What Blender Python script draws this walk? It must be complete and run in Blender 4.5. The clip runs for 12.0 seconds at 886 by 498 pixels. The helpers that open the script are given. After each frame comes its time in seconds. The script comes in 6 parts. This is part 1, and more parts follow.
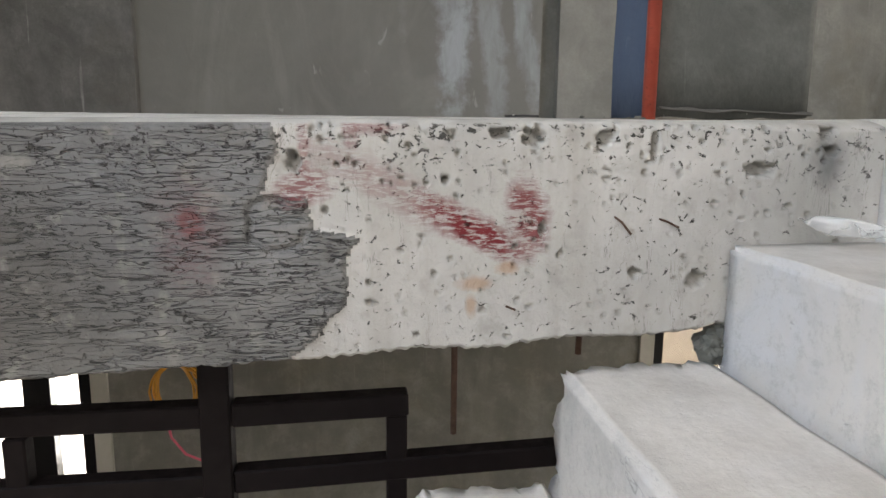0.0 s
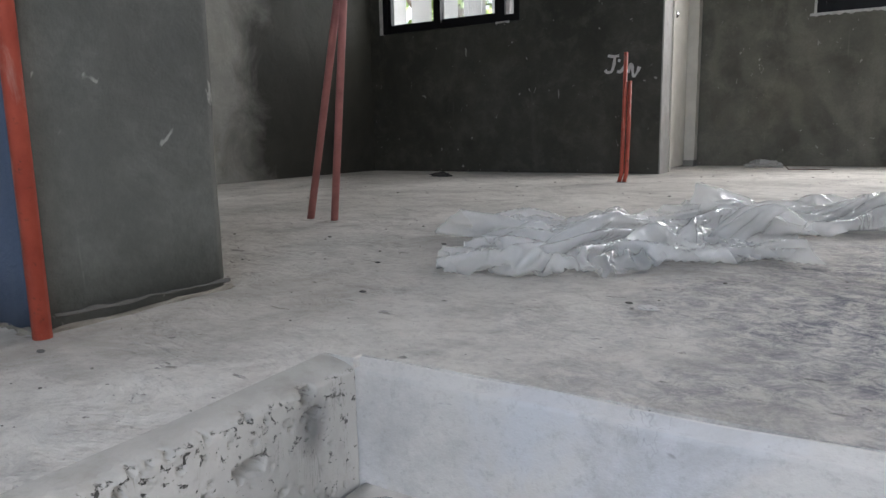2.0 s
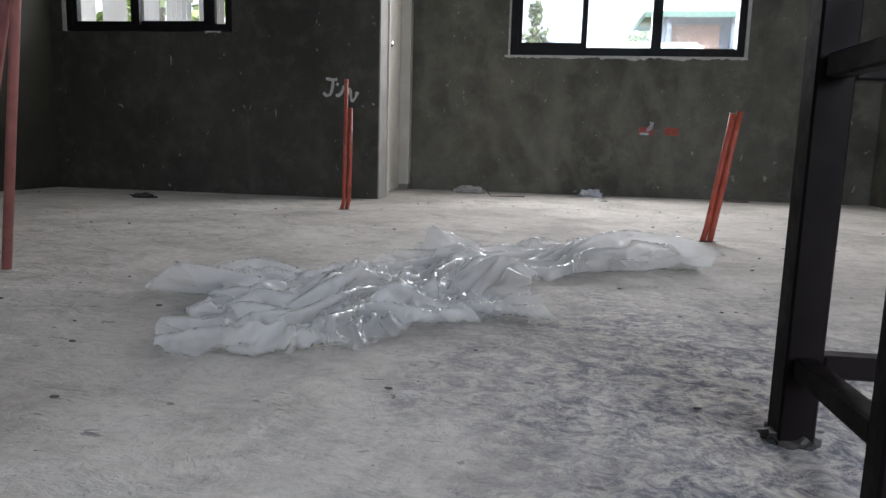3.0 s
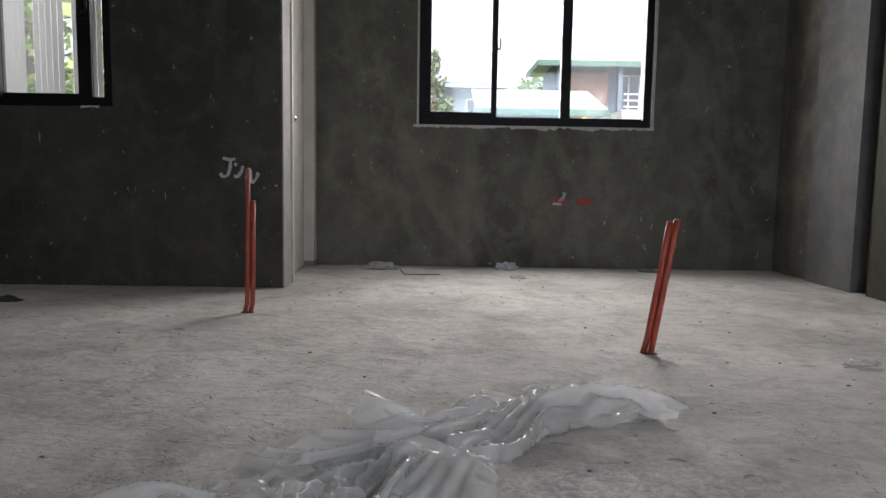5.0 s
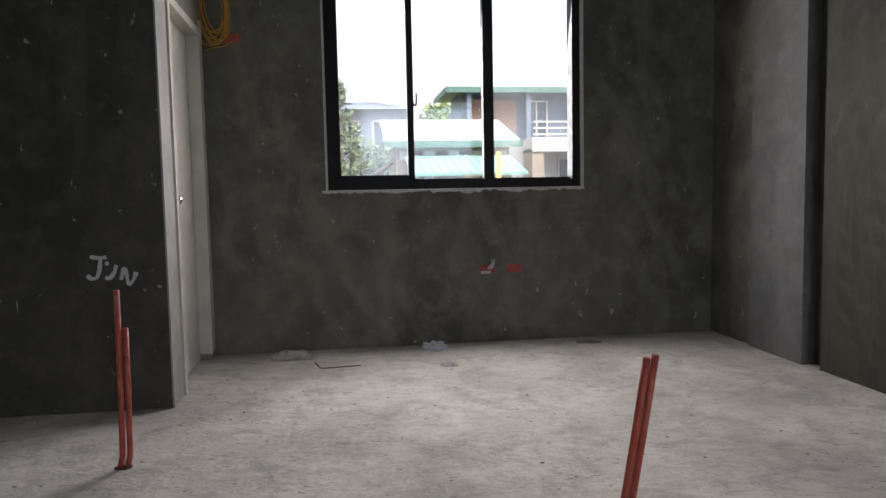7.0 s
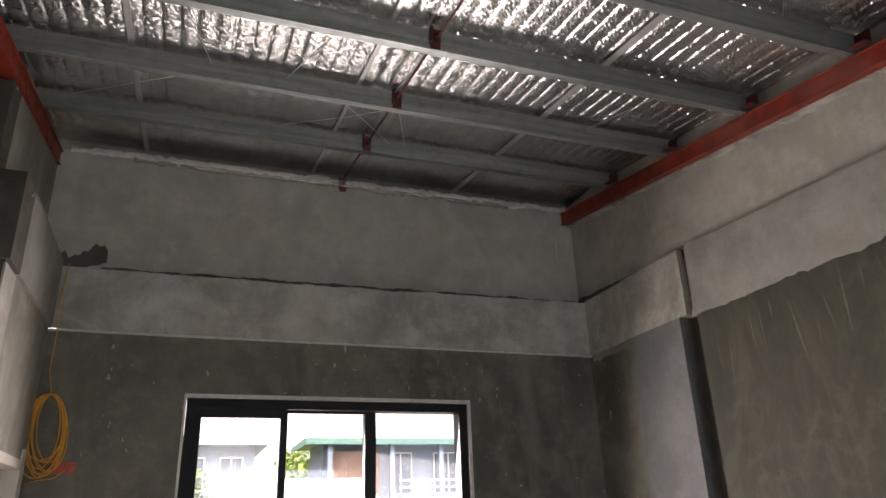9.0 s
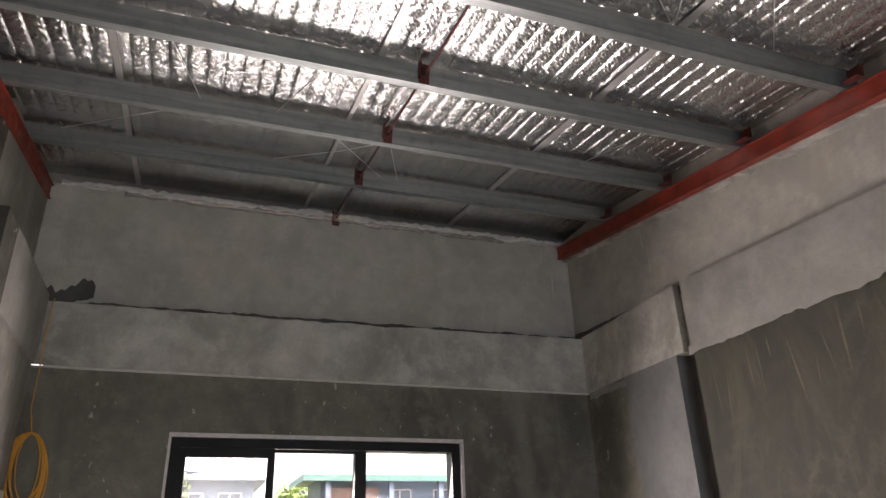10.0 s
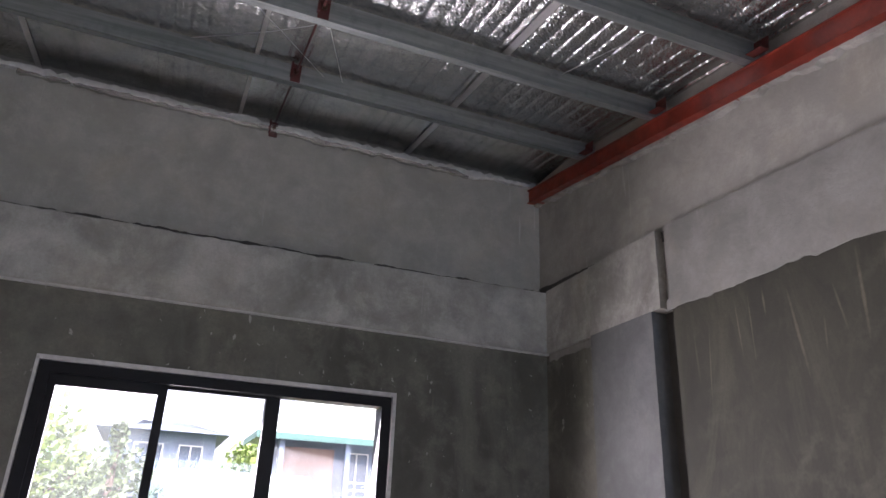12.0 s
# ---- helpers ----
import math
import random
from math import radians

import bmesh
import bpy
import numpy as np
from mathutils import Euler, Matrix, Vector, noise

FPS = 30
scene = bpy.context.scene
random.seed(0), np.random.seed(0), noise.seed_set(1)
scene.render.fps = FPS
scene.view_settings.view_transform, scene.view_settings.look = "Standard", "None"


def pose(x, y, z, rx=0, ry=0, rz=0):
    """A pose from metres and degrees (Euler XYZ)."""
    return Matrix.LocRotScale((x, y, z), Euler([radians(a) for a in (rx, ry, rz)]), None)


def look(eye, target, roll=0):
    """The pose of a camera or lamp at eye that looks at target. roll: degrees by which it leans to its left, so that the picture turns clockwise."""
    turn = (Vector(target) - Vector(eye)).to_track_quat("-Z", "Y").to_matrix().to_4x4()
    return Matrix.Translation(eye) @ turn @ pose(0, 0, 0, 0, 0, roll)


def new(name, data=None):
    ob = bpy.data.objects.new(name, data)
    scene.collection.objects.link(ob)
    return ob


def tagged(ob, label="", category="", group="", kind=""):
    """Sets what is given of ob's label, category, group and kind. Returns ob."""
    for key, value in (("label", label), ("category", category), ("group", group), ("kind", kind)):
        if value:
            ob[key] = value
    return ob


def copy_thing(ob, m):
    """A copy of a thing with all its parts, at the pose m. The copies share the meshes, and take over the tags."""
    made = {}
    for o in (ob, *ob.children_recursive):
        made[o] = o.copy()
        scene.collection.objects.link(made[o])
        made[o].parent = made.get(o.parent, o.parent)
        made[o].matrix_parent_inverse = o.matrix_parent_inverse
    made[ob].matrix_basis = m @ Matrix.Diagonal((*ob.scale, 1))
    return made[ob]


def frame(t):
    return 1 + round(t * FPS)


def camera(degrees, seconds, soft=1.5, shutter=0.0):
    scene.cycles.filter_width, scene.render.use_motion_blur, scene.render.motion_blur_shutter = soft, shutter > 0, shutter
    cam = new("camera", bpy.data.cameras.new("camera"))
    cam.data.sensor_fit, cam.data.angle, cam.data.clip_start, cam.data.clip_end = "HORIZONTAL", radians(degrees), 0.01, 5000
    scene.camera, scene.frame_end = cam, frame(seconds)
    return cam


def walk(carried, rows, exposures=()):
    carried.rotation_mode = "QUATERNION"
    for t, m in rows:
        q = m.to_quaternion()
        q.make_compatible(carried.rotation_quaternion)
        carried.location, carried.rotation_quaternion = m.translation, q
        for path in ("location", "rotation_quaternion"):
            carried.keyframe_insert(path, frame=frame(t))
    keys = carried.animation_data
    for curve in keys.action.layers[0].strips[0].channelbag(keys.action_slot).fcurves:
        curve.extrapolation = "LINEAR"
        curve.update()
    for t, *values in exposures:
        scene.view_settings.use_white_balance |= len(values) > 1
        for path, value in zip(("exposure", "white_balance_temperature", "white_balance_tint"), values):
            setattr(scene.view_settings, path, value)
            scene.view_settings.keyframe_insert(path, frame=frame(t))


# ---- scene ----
cam = camera(65.3, 12.0)
PATH = [
    (0, (-0.174, 0.428, -0.016), (-2.125, 0.695, -0.366), 0.6),
    (0.5, (-0.258, 0.391, 0.005), (-2.137, 0.984, -0.338), 1.2),
    (1, (-0.356, 0.357, 0.138), (-2.058, 1.355, -0.191), 1.8),
    (1.5, (-0.409, 0.397, 0.172), (-1.863, 1.73, -0.157), 0.6),
    (2, (-0.504, 0.495, 0.282), (-1.532, 2.179, -0.045), -1.1),
    (2.5, (-0.539, 0.555, 0.352), (-1.234, 2.4, 0.018), 0.8),
    (3, (-0.615, 0.621, 0.367), (-0.875, 2.581, 0.069), 1.6),
    (3.2, (-0.65, 0.666, 0.429), (-0.748, 2.646, 0.161), 1.4),
    (4.8, (-0.741, 0.87, 0.596), (-0.731, 2.856, 0.362), 0.8),
    (5, (-0.752, 0.942, 0.662), (-0.723, 2.932, 0.464), 0.9),
    (5.5, (-0.765, 1.036, 0.767), (-0.766, 3.025, 0.565), 0.5),
    (6, (-0.785, 1.191, 0.893), (-0.783, 3.182, 0.705), -3.0),
    (6.5, (-0.791, 1.332, 0.941), (-0.741, 3.323, 0.761), -2.6),
    (6.7, (-0.775, 1.405, 0.956), (-0.638, 3.392, 0.777), -2.0),
    (8.3, (-0.895, 1.887, 1.661), (-0.235, 3.733, 2.053), -1.0),
    (8.5, (-0.901, 1.878, 1.694), (-0.242, 3.688, 2.231), -1.5),
    (9, (-0.877, 1.906, 1.738), (-0.221, 3.647, 2.471), -2.1),
    (9.5, (-0.854, 1.918, 1.766), (-0.21, 3.637, 2.561), -1.9),
    (10, (-0.793, 1.93, 1.777), (-0.156, 3.64, 2.596), -1.9),
    (10.5, (-0.732, 2.008, 1.786), (-0.059, 3.711, 2.589), -1.4),
    (11, (-0.654, 2.18, 1.81), (0.103, 3.859, 2.588), -0.8),
    (11.5, (-0.507, 2.364, 1.788), (0.314, 4.022, 2.548), 1.2),
    (12, (-0.316, 2.525, 1.79), (0.365, 4.249, 2.541), 2.4),
]
EXPOSURES = [(0, 3.12, 6900, 14), (0.5, 3.1, 6800, 14), (1.5, 2.92, 6500, 14), (2.5, 2.64, 6350, 15), (3.2, 2.58, 6350, 15), (4.8, 2.28, 6550, 16), (5.5, 2.12, 6570, 16), (6.7, 2.05, 6600, 17), (8.3, 2.12, 6900, 24), (8.5, 2.2, 7000, 24), (9.0, 2.95, 7200, 26), (9.5, 3.1, 7200, 27), (10.5, 3.17, 6850, 27), (11, 3.18, 6650, 26), (11.5, 3.22, 6450, 28), (12, 3.15, 6300, 30)]
walk(cam, [(t, look(eye, target, roll)) for t, eye, target, roll in PATH], EXPOSURES)

# ---- world and light: bright hazy day, light through the openings ----
world = bpy.data.worlds.new("world")
scene.world = world
world.use_nodes = True
wn = world.node_tree
sky = wn.nodes.new("ShaderNodeTexSky")
sky.sky_type = "NISHITA"
sky.sun_disc = False
sky.sun_elevation, sky.sun_rotation = radians(58), radians(200)
sky.dust_density, sky.air_density, sky.ozone_density = 7.0, 0.7, 0.3
haze = wn.nodes.new("ShaderNodeHueSaturation")
haze.inputs["Saturation"].default_value = 0.35
wn.links.new(sky.outputs[0], haze.inputs["Color"])
wn.links.new(haze.outputs[0], wn.nodes["Background"].inputs[0])
wn.nodes["Background"].inputs[1].default_value = 0.15
sun_data = bpy.data.lights.new("sun", "SUN")
sun_data.energy, sun_data.angle, sun_data.color = 1.3, radians(10), (1.0, 0.95, 0.88)
sun = new("sun", sun_data)
sun.matrix_world = look((6, -14, 24), (0, 0, 0))


def window_light(x, y, z, w, h, target, power, colour, spread=180):
    """Sky light that comes in through an opening."""
    d = bpy.data.lights.new("window_light", "AREA")
    d.shape, d.size, d.size_y, d.energy, d.color, d.spread = "RECTANGLE", w, h, power, colour, radians(spread)
    ob = new("window_light", d)
    ob.matrix_world = look((x, y, z), target)
    return ob


COOL, WHITE = (0.48, 0.72, 1.0), (1.0, 0.99, 0.97)
window_light(0.0, 6.5, 1.78, 1.7, 1.3, (-0.3, 0.0, -0.5), 22, WHITE, 165)
window_light(-3.24, 5.33, 1.78, 1.1, 1.3, (-3.24, 0.0, -0.5), 2.2, WHITE)
# South and east lamps: their openings are unseen, added to light the stairwell.
window_light(0.65, -1.95, 1.75, 2.0, 1.9, (0.0, 3.0, -0.4), 7.2, COOL, 160)
window_light(2.15, -0.2, 1.25, 1.9, 1.7, (-1.5, 0.3, -0.6), 4.2, WHITE)
window_light(-4.25, -1.3, -1.65, 0.7, 0.7, (0, -1.3, -1.8), 3.5, WHITE)
window_light(-4.25, 2.75, -1.45, 0.6, 0.8, (0, 2.6, -1.6), 3.5, WHITE)


# ---- helpers for meshes and materials ----
def box(bm, x0, x1, y0, y1, z0, z1, m=None):
    """A box into bm; m: an extra matrix."""
    co = [(x, y, z) for x in (x0, x1) for y in (y0, y1) for z in (z0, z1)]
    vs = [bm.verts.new(m @ Vector(c) if m else c) for c in co]
    for f in ((0, 1, 3, 2), (4, 6, 7, 5), (0, 4, 5, 1), (2, 3, 7, 6), (0, 2, 6, 4), (1, 5, 7, 3)):
        bm.faces.new([vs[i] for i in f])
    return vs


def tube(bm, pts, r, seg=10, cap=True):
    """A round bar along pts."""
    pts = [Vector(p) for p in pts]
    rings = []
    side = None
    for i, p in enumerate(pts):
        d = (pts[min(i + 1, len(pts) - 1)] - pts[max(i - 1, 0)]).normalized()
        if side is None:
            side = d.orthogonal().normalized()
        side = (side - d * side.dot(d)).normalized()
        up = d.cross(side)
        rr = r[i] if isinstance(r, (list, tuple)) else r
        rings.append([bm.verts.new(p + (side * math.cos(a) + up * math.sin(a)) * rr) for a in [2 * math.pi * k / seg for k in range(seg)]])
    for a, b in zip(rings, rings[1:]):
        for k in range(seg):
            f = bm.faces.new((a[k], a[(k + 1) % seg], b[(k + 1) % seg], b[k]))
            f.smooth = True
    if cap:
        bm.faces.new(rings[0][::-1])
        bm.faces.new(rings[-1])


def mesh_of(name, bm, material):
    bmesh.ops.recalc_face_normals(bm, faces=bm.faces)
    me = bpy.data.meshes.new(name)
    bm.to_mesh(me)
    bm.free()
    me.materials.append(material)
    return me


def part(name, bm, material, parent=None, label=""):
    ob = new(name, mesh_of(name, bm, material))
    if parent is not None:
        ob.parent = parent
    if label:
        ob["label"] = label
    return ob


def thing(name, x, y, z, label, category, group="", rz=0):
    ob = new(name)
    ob.empty_display_size = 0.05
    ob.matrix_world = pose(x, y, z, 0, 0, rz)
    return tagged(ob, label, category, group)


def bevel(bm, w, seg=2):
    bmesh.ops.remove_doubles(bm, verts=bm.verts, dist=1e-5)
    bmesh.ops.bevel(bm, geom=bm.edges[:], offset=w, segments=seg, affect="EDGES", clamp_overlap=True)


class Mat:
    """A little node builder round one Principled shader."""

    def __init__(self, name, rough=0.8, metal=0.0):
        self.m = bpy.data.materials.new(name)
        self.m.use_nodes = True
        self.t = self.m.node_tree
        self.b = self.t.nodes["Principled BSDF"]
        self.b.inputs["Roughness"].default_value = rough
        self.b.inputs["Metallic"].default_value = metal
        self.co = self.t.nodes.new("ShaderNodeNewGeometry").outputs["Position"]

    def node(self, kind, **kw):
        n = self.t.nodes.new(kind)
        for k, v in kw.items():
            n.inputs[k.replace("_", " ")].default_value = v
        return n

    def link(self, a, b):
        self.t.links.new(a, b)

    def scaled(self, s, rot=(0, 0, 0), loc=(0, 0, 0)):
        n = self.t.nodes.new("ShaderNodeMapping")
        n.inputs["Scale"].default_value = s
        n.inputs["Rotation"].default_value = rot
        n.inputs["Location"].default_value = loc
        self.link(self.co, n.inputs[0])
        return n.outputs[0]

    def noise(self, scale, detail=5, rough=0.6, distort=0.0, at=None):
        n = self.node("ShaderNodeTexNoise", Scale=scale, Detail=detail, Roughness=rough, Distortion=distort)
        self.link(at or self.co, n.inputs["Vector"])
        return n.outputs["Fac"]

    def step(self, fac, lo, hi, a=0.0, b=1.0):
        n = self.node("ShaderNodeMapRange")
        n.inputs[1].default_value, n.inputs[2].default_value = lo, hi
        n.inputs[3].default_value, n.inputs[4].default_value = a, b
        self.link(fac, n.inputs[0])
        return n.outputs[0]

    def calc(self, op, a, b=0.0):
        n = self.t.nodes.new("ShaderNodeMath")
        n.operation = op
        for i, v in enumerate((a, b)):
            if isinstance(v, (int, float)):
                n.inputs[i].default_value = v
            else:
                self.link(v, n.inputs[i])
        return n.outputs[0]

    def mix(self, fac, a, b):
        n = self.t.nodes.new("ShaderNodeMix")
        n.data_type = "RGBA"
        for i, v in ((0, fac), (6, a), (7, b)):
            if isinstance(v, (int, float)):
                n.inputs[i].default_value = v
            elif isinstance(v, tuple):
                n.inputs[i].default_value = (*v, 1)
            else:
                self.link(v, n.inputs[i])
        return n.outputs[2]

    def axis(self, which):
        n = self.t.nodes.new("ShaderNodeSeparateXYZ")
        self.link(self.co, n.inputs[0])
        return n.outputs[which]

    def blob(self, centre, size, ragged=0.5, scale=9.0, soft=0.25, turn=(0, 0, 0)):
        """A stain with a ragged outline round centre, of half sizes size."""
        m = self.t.nodes.new("ShaderNodeMapping")
        m.vector_type = "TEXTURE"
        m.inputs["Location"].default_value, m.inputs["Scale"].default_value = centre, size
        m.inputs["Rotation"].default_value = turn
        self.link(self.co, m.inputs[0])
        n = self.t.nodes.new("ShaderNodeVectorMath")
        n.operation = "LENGTH"
        self.link(m.outputs[0], n.inputs[0])
        d = self.calc("ADD", n.outputs["Value"], self.calc("MULTIPLY", self.calc("SUBTRACT", self.noise(scale, 6, 0.65), 0.5), ragged * 4))
        return self.step(d, 1.0 - soft, 1.0 + soft, 1.0, 0.0)

    def colour(self, c):
        if isinstance(c, tuple):
            self.b.inputs["Base Color"].default_value = (*c, 1)
        else:
            self.link(c, self.b.inputs["Base Color"])
        return self

    def rough(self, v):
        self.link(v, self.b.inputs["Roughness"])
        return self

    def bump(self, height, strength=0.3, dist=0.01):
        n = self.node("ShaderNodeBump", Strength=strength, Distance=dist)
        self.link(height, n.inputs["Height"])
        if self.b.inputs["Normal"].is_linked:
            self.link(self.b.inputs["Normal"].links[0].from_socket, n.inputs["Normal"])
        self.link(n.outputs[0], self.b.inputs["Normal"])
        return self


def concrete(name, dark, mid, light, blotch=0.9, streak=0.25, lime=0.0, rough=0.85, grain=0.5, warm=(0.30, 0.26, 0.2), scratch=0.15, arcs=0.0):
    """Trowelled cement render: cloudy blotches at two sizes, trowel sweeps, thin pale scratches, lime flecks, fine grain."""
    m = Mat(name, rough)
    big = m.noise(blotch, 6, 0.62, 0.8)
    small = m.noise(5.5, 7, 0.72, 0.2)
    c = m.mix(m.step(big, 0.34, 0.66), dark, mid)
    c = m.mix(m.calc("MULTIPLY", m.step(small, 0.5, 0.7), 0.6), c, light)
    c = m.mix(m.calc("MULTIPLY", m.step(small, 0.5, 0.32), 0.5), c, tuple(v * 0.85 for v in dark))
    sweep = m.noise(1.6, 5, 0.6, 1.5, m.scaled((1, 1, 0.28), (0.25, 0.2, 0)))
    c = m.mix(m.calc("MULTIPLY", m.step(sweep, 0.5, 0.8), streak * 2), c, light)
    if arcs:
        w = m.node("ShaderNodeTexWave", Scale=1.1, Distortion=9.0, Detail=4.0)
        w.inputs["Detail Scale"].default_value = 1.4
        m.link(m.scaled((1, 1, 0.8), (0.3, 0.5, 0.2)), w.inputs["Vector"])
        mask = m.step(m.noise(1.1, 3), 0.42, 0.62)
        c = m.mix(m.calc("MULTIPLY", m.calc("MULTIPLY", m.step(w.outputs["Fac"], 0.55, 0.95), mask), arcs * 0.7), c, light)
    line = m.noise(26, 3, 0.6, 0.5, m.scaled((1, 1, 0.05), (0.12, 0.1, 0)))
    patch = m.step(m.noise(1.3, 3), 0.5, 0.62)
    c = m.mix(m.calc("MULTIPLY", m.calc("MULTIPLY", m.step(line, 0.66, 0.74), patch), scratch * 2.5), c, tuple(min(0.75, 1.5 * v) for v in light))
    c = m.mix(m.calc("MULTIPLY", m.step(m.noise(2.3, 4, 0.6, 0.3), 0.55, 0.8), 0.3), c, tuple(v * w * 3.6 for v, w in zip(mid, warm)))
    fine = m.noise(75, 5, 0.75)
    c = m.mix(m.calc("MULTIPLY", m.step(fine, 0.42, 0.75), 0.35), c, dark)
    if lime:
        spots = m.noise(24, 3, 0.5, 0.8, m.scaled((1, 1, 0.6)))
        c = m.mix(m.calc("MULTIPLY", m.step(spots, 0.71 - 0.03 * lime, 0.74 - 0.03 * lime), lime), c, (0.5, 0.49, 0.45))
    m.colour(c)
    m.rough(m.step(big, 0.3, 0.7, rough, rough - 0.2))
    m.bump(m.noise(4.5, 5, 0.6, 1.0), 0.5, 0.014)
    m.bump(small, 0.4, 0.008)
    m.bump(fine, grain, 0.004)
    return m


# ---- the plan: wall faces and the edge of the stairwell ----
LX, RX, NY, JY, BY = -3.95, 1.86, 6.25, 5.09, -1.75
EDGE_X, TOP_Y = -1.05, 1.165

# ---- materials ----
M_WALL = concrete("dark_render", (0.032, 0.031, 0.024), (0.064, 0.061, 0.048), (0.12, 0.114, 0.092), lime=0.5, streak=0.4).m
M_WALL_PALE = concrete("pale_render", (0.25, 0.245, 0.23), (0.36, 0.35, 0.325), (0.44, 0.43, 0.4), streak=0.15).m
M_WALL_MID = concrete("mid_render", (0.17, 0.165, 0.145), (0.25, 0.24, 0.21), (0.36, 0.35, 0.31), streak=0.4).m
M_PILASTER = concrete("stained_render", (0.10, 0.098, 0.09), (0.19, 0.185, 0.17), (0.30, 0.29, 0.27), streak=0.5, scratch=0.4).m
M_COLUMN = concrete("column_render", (0.05, 0.052, 0.045), (0.08, 0.082, 0.07), (0.13, 0.13, 0.115), lime=0.8, scratch=0.3).m

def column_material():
    """Dark render; the cool light on the side to the stair is tinted into its colour."""
    m = concrete("cool_lit_column", (0.05, 0.052, 0.045), (0.08, 0.082, 0.07), (0.13, 0.13, 0.115), lime=0.4, scratch=0.3)
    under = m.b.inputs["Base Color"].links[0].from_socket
    # Blue-grey tint that stands in for cool daylight on this side.
    overlay = m.mix(m.step(m.noise(3.5, 6, 0.65, 0.3, m.scaled((1, 1, 0.3))), 0.35, 0.65), (0.055, 0.085, 0.145), (0.10, 0.135, 0.20))
    m.colour(m.mix(m.calc("MULTIPLY", m.step(m.axis(1), 1.036, 1.042, 1.0, 0.0), 0.85), under, overlay))
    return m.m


M_COLUMN_TINT = column_material()



def floor_material():
    """Hand-floated cement: cloudy dust, drag marks, trodden grime, dents, pale spatter and blue-black ash by the railing."""
    m = Mat("floor_cement", 0.9)
    big = m.noise(0.8, 6, 0.62, 0.4)
    c = m.mix(m.step(big, 0.38, 0.62), (0.42, 0.402, 0.366), (0.66, 0.637, 0.585))
    drag = m.noise(9, 6, 0.7, 0.8, m.scaled((0.9, 1.2, 1), (0, 0, 0.5)))
    c = m.mix(m.calc("MULTIPLY", m.step(drag, 0.5, 0.72), 0.28), c, (0.25, 0.238, 0.215))
    fine = m.noise(55, 5, 0.75)
    c = m.mix(m.calc("MULTIPLY", m.step(fine, 0.5, 0.75), 0.45), c, (0.21, 0.202, 0.184))
    specks = m.noise(120, 2, 0.5)
    c = m.mix(m.step(specks, 0.73, 0.76), c, (0.08, 0.074, 0.066))
    blot = m.noise(3.2, 6, 0.7, 0.6)
    c = m.mix(m.calc("MULTIPLY", m.step(blot, 0.48, 0.64), 0.5), c, (0.24, 0.229, 0.205))
    grime = m.noise(13, 7, 0.75, 0.3)
    c = m.mix(m.calc("MULTIPLY", m.step(grime, 0.5, 0.66), 0.34), c, (0.185, 0.176, 0.157))
    pale = m.noise(6.5, 6, 0.7, 1.2)
    c = m.mix(m.calc("MULTIPLY", m.step(pale, 0.57, 0.7), 0.5), c, (0.64, 0.62, 0.57))
    dent = m.step(m.noise(22, 3, 0.6, 0.6, m.scaled((0.7, 1.4, 1))), 0.67, 0.71)
    c = m.mix(m.calc("MULTIPLY", dent, 0.6), c, (0.13, 0.124, 0.112))
    c = m.mix(m.calc("MULTIPLY", m.blob((-1.56, 1.22, 0), (0.26, 0.34, 1), 0.5, 7, 0.7), 0.5), c, (0.24, 0.205, 0.16))
    crack = m.calc("ABSOLUTE", m.calc("SUBTRACT", m.noise(1.9, 6, 0.72, 0.6), 0.5))
    crack = m.calc("MULTIPLY", m.step(crack, 0.0, 0.0022, 1.0, 0.0), m.step(m.noise(1.1, 2), 0.52, 0.56))
    c = m.mix(m.calc("MULTIPLY", crack, 0.6), c, (0.12, 0.115, 0.105))
    ash = m.calc("MULTIPLY", m.blob((-0.30, 1.72, 0), (0.42, 0.66, 1), 0.6, 6, 0.6), m.step(m.noise(24, 7, 0.85, 0.6), 0.42, 0.58))
    c = m.mix(m.calc("MULTIPLY", ash, 0.88), c, (0.045, 0.052, 0.088))
    m.colour(c)
    m.rough(m.step(big, 0.3, 0.7, 0.95, 0.8))
    m.bump(m.noise(7, 6, 0.65, 0.8, m.scaled((0.8, 1.25, 1), (0, 0, 0.3))), 0.8, 0.022)
    m.bump(drag, 0.5, 0.010)
    m.bump(m.noise(30, 5, 0.7), 0.55, 0.007)
    m.bump(m.calc("SUBTRACT", 1.0, m.calc("ADD", dent, crack)), 0.9, 0.007)
    m.bump(fine, 0.6, 0.004)
    return m.m


M_FLOOR = floor_material()


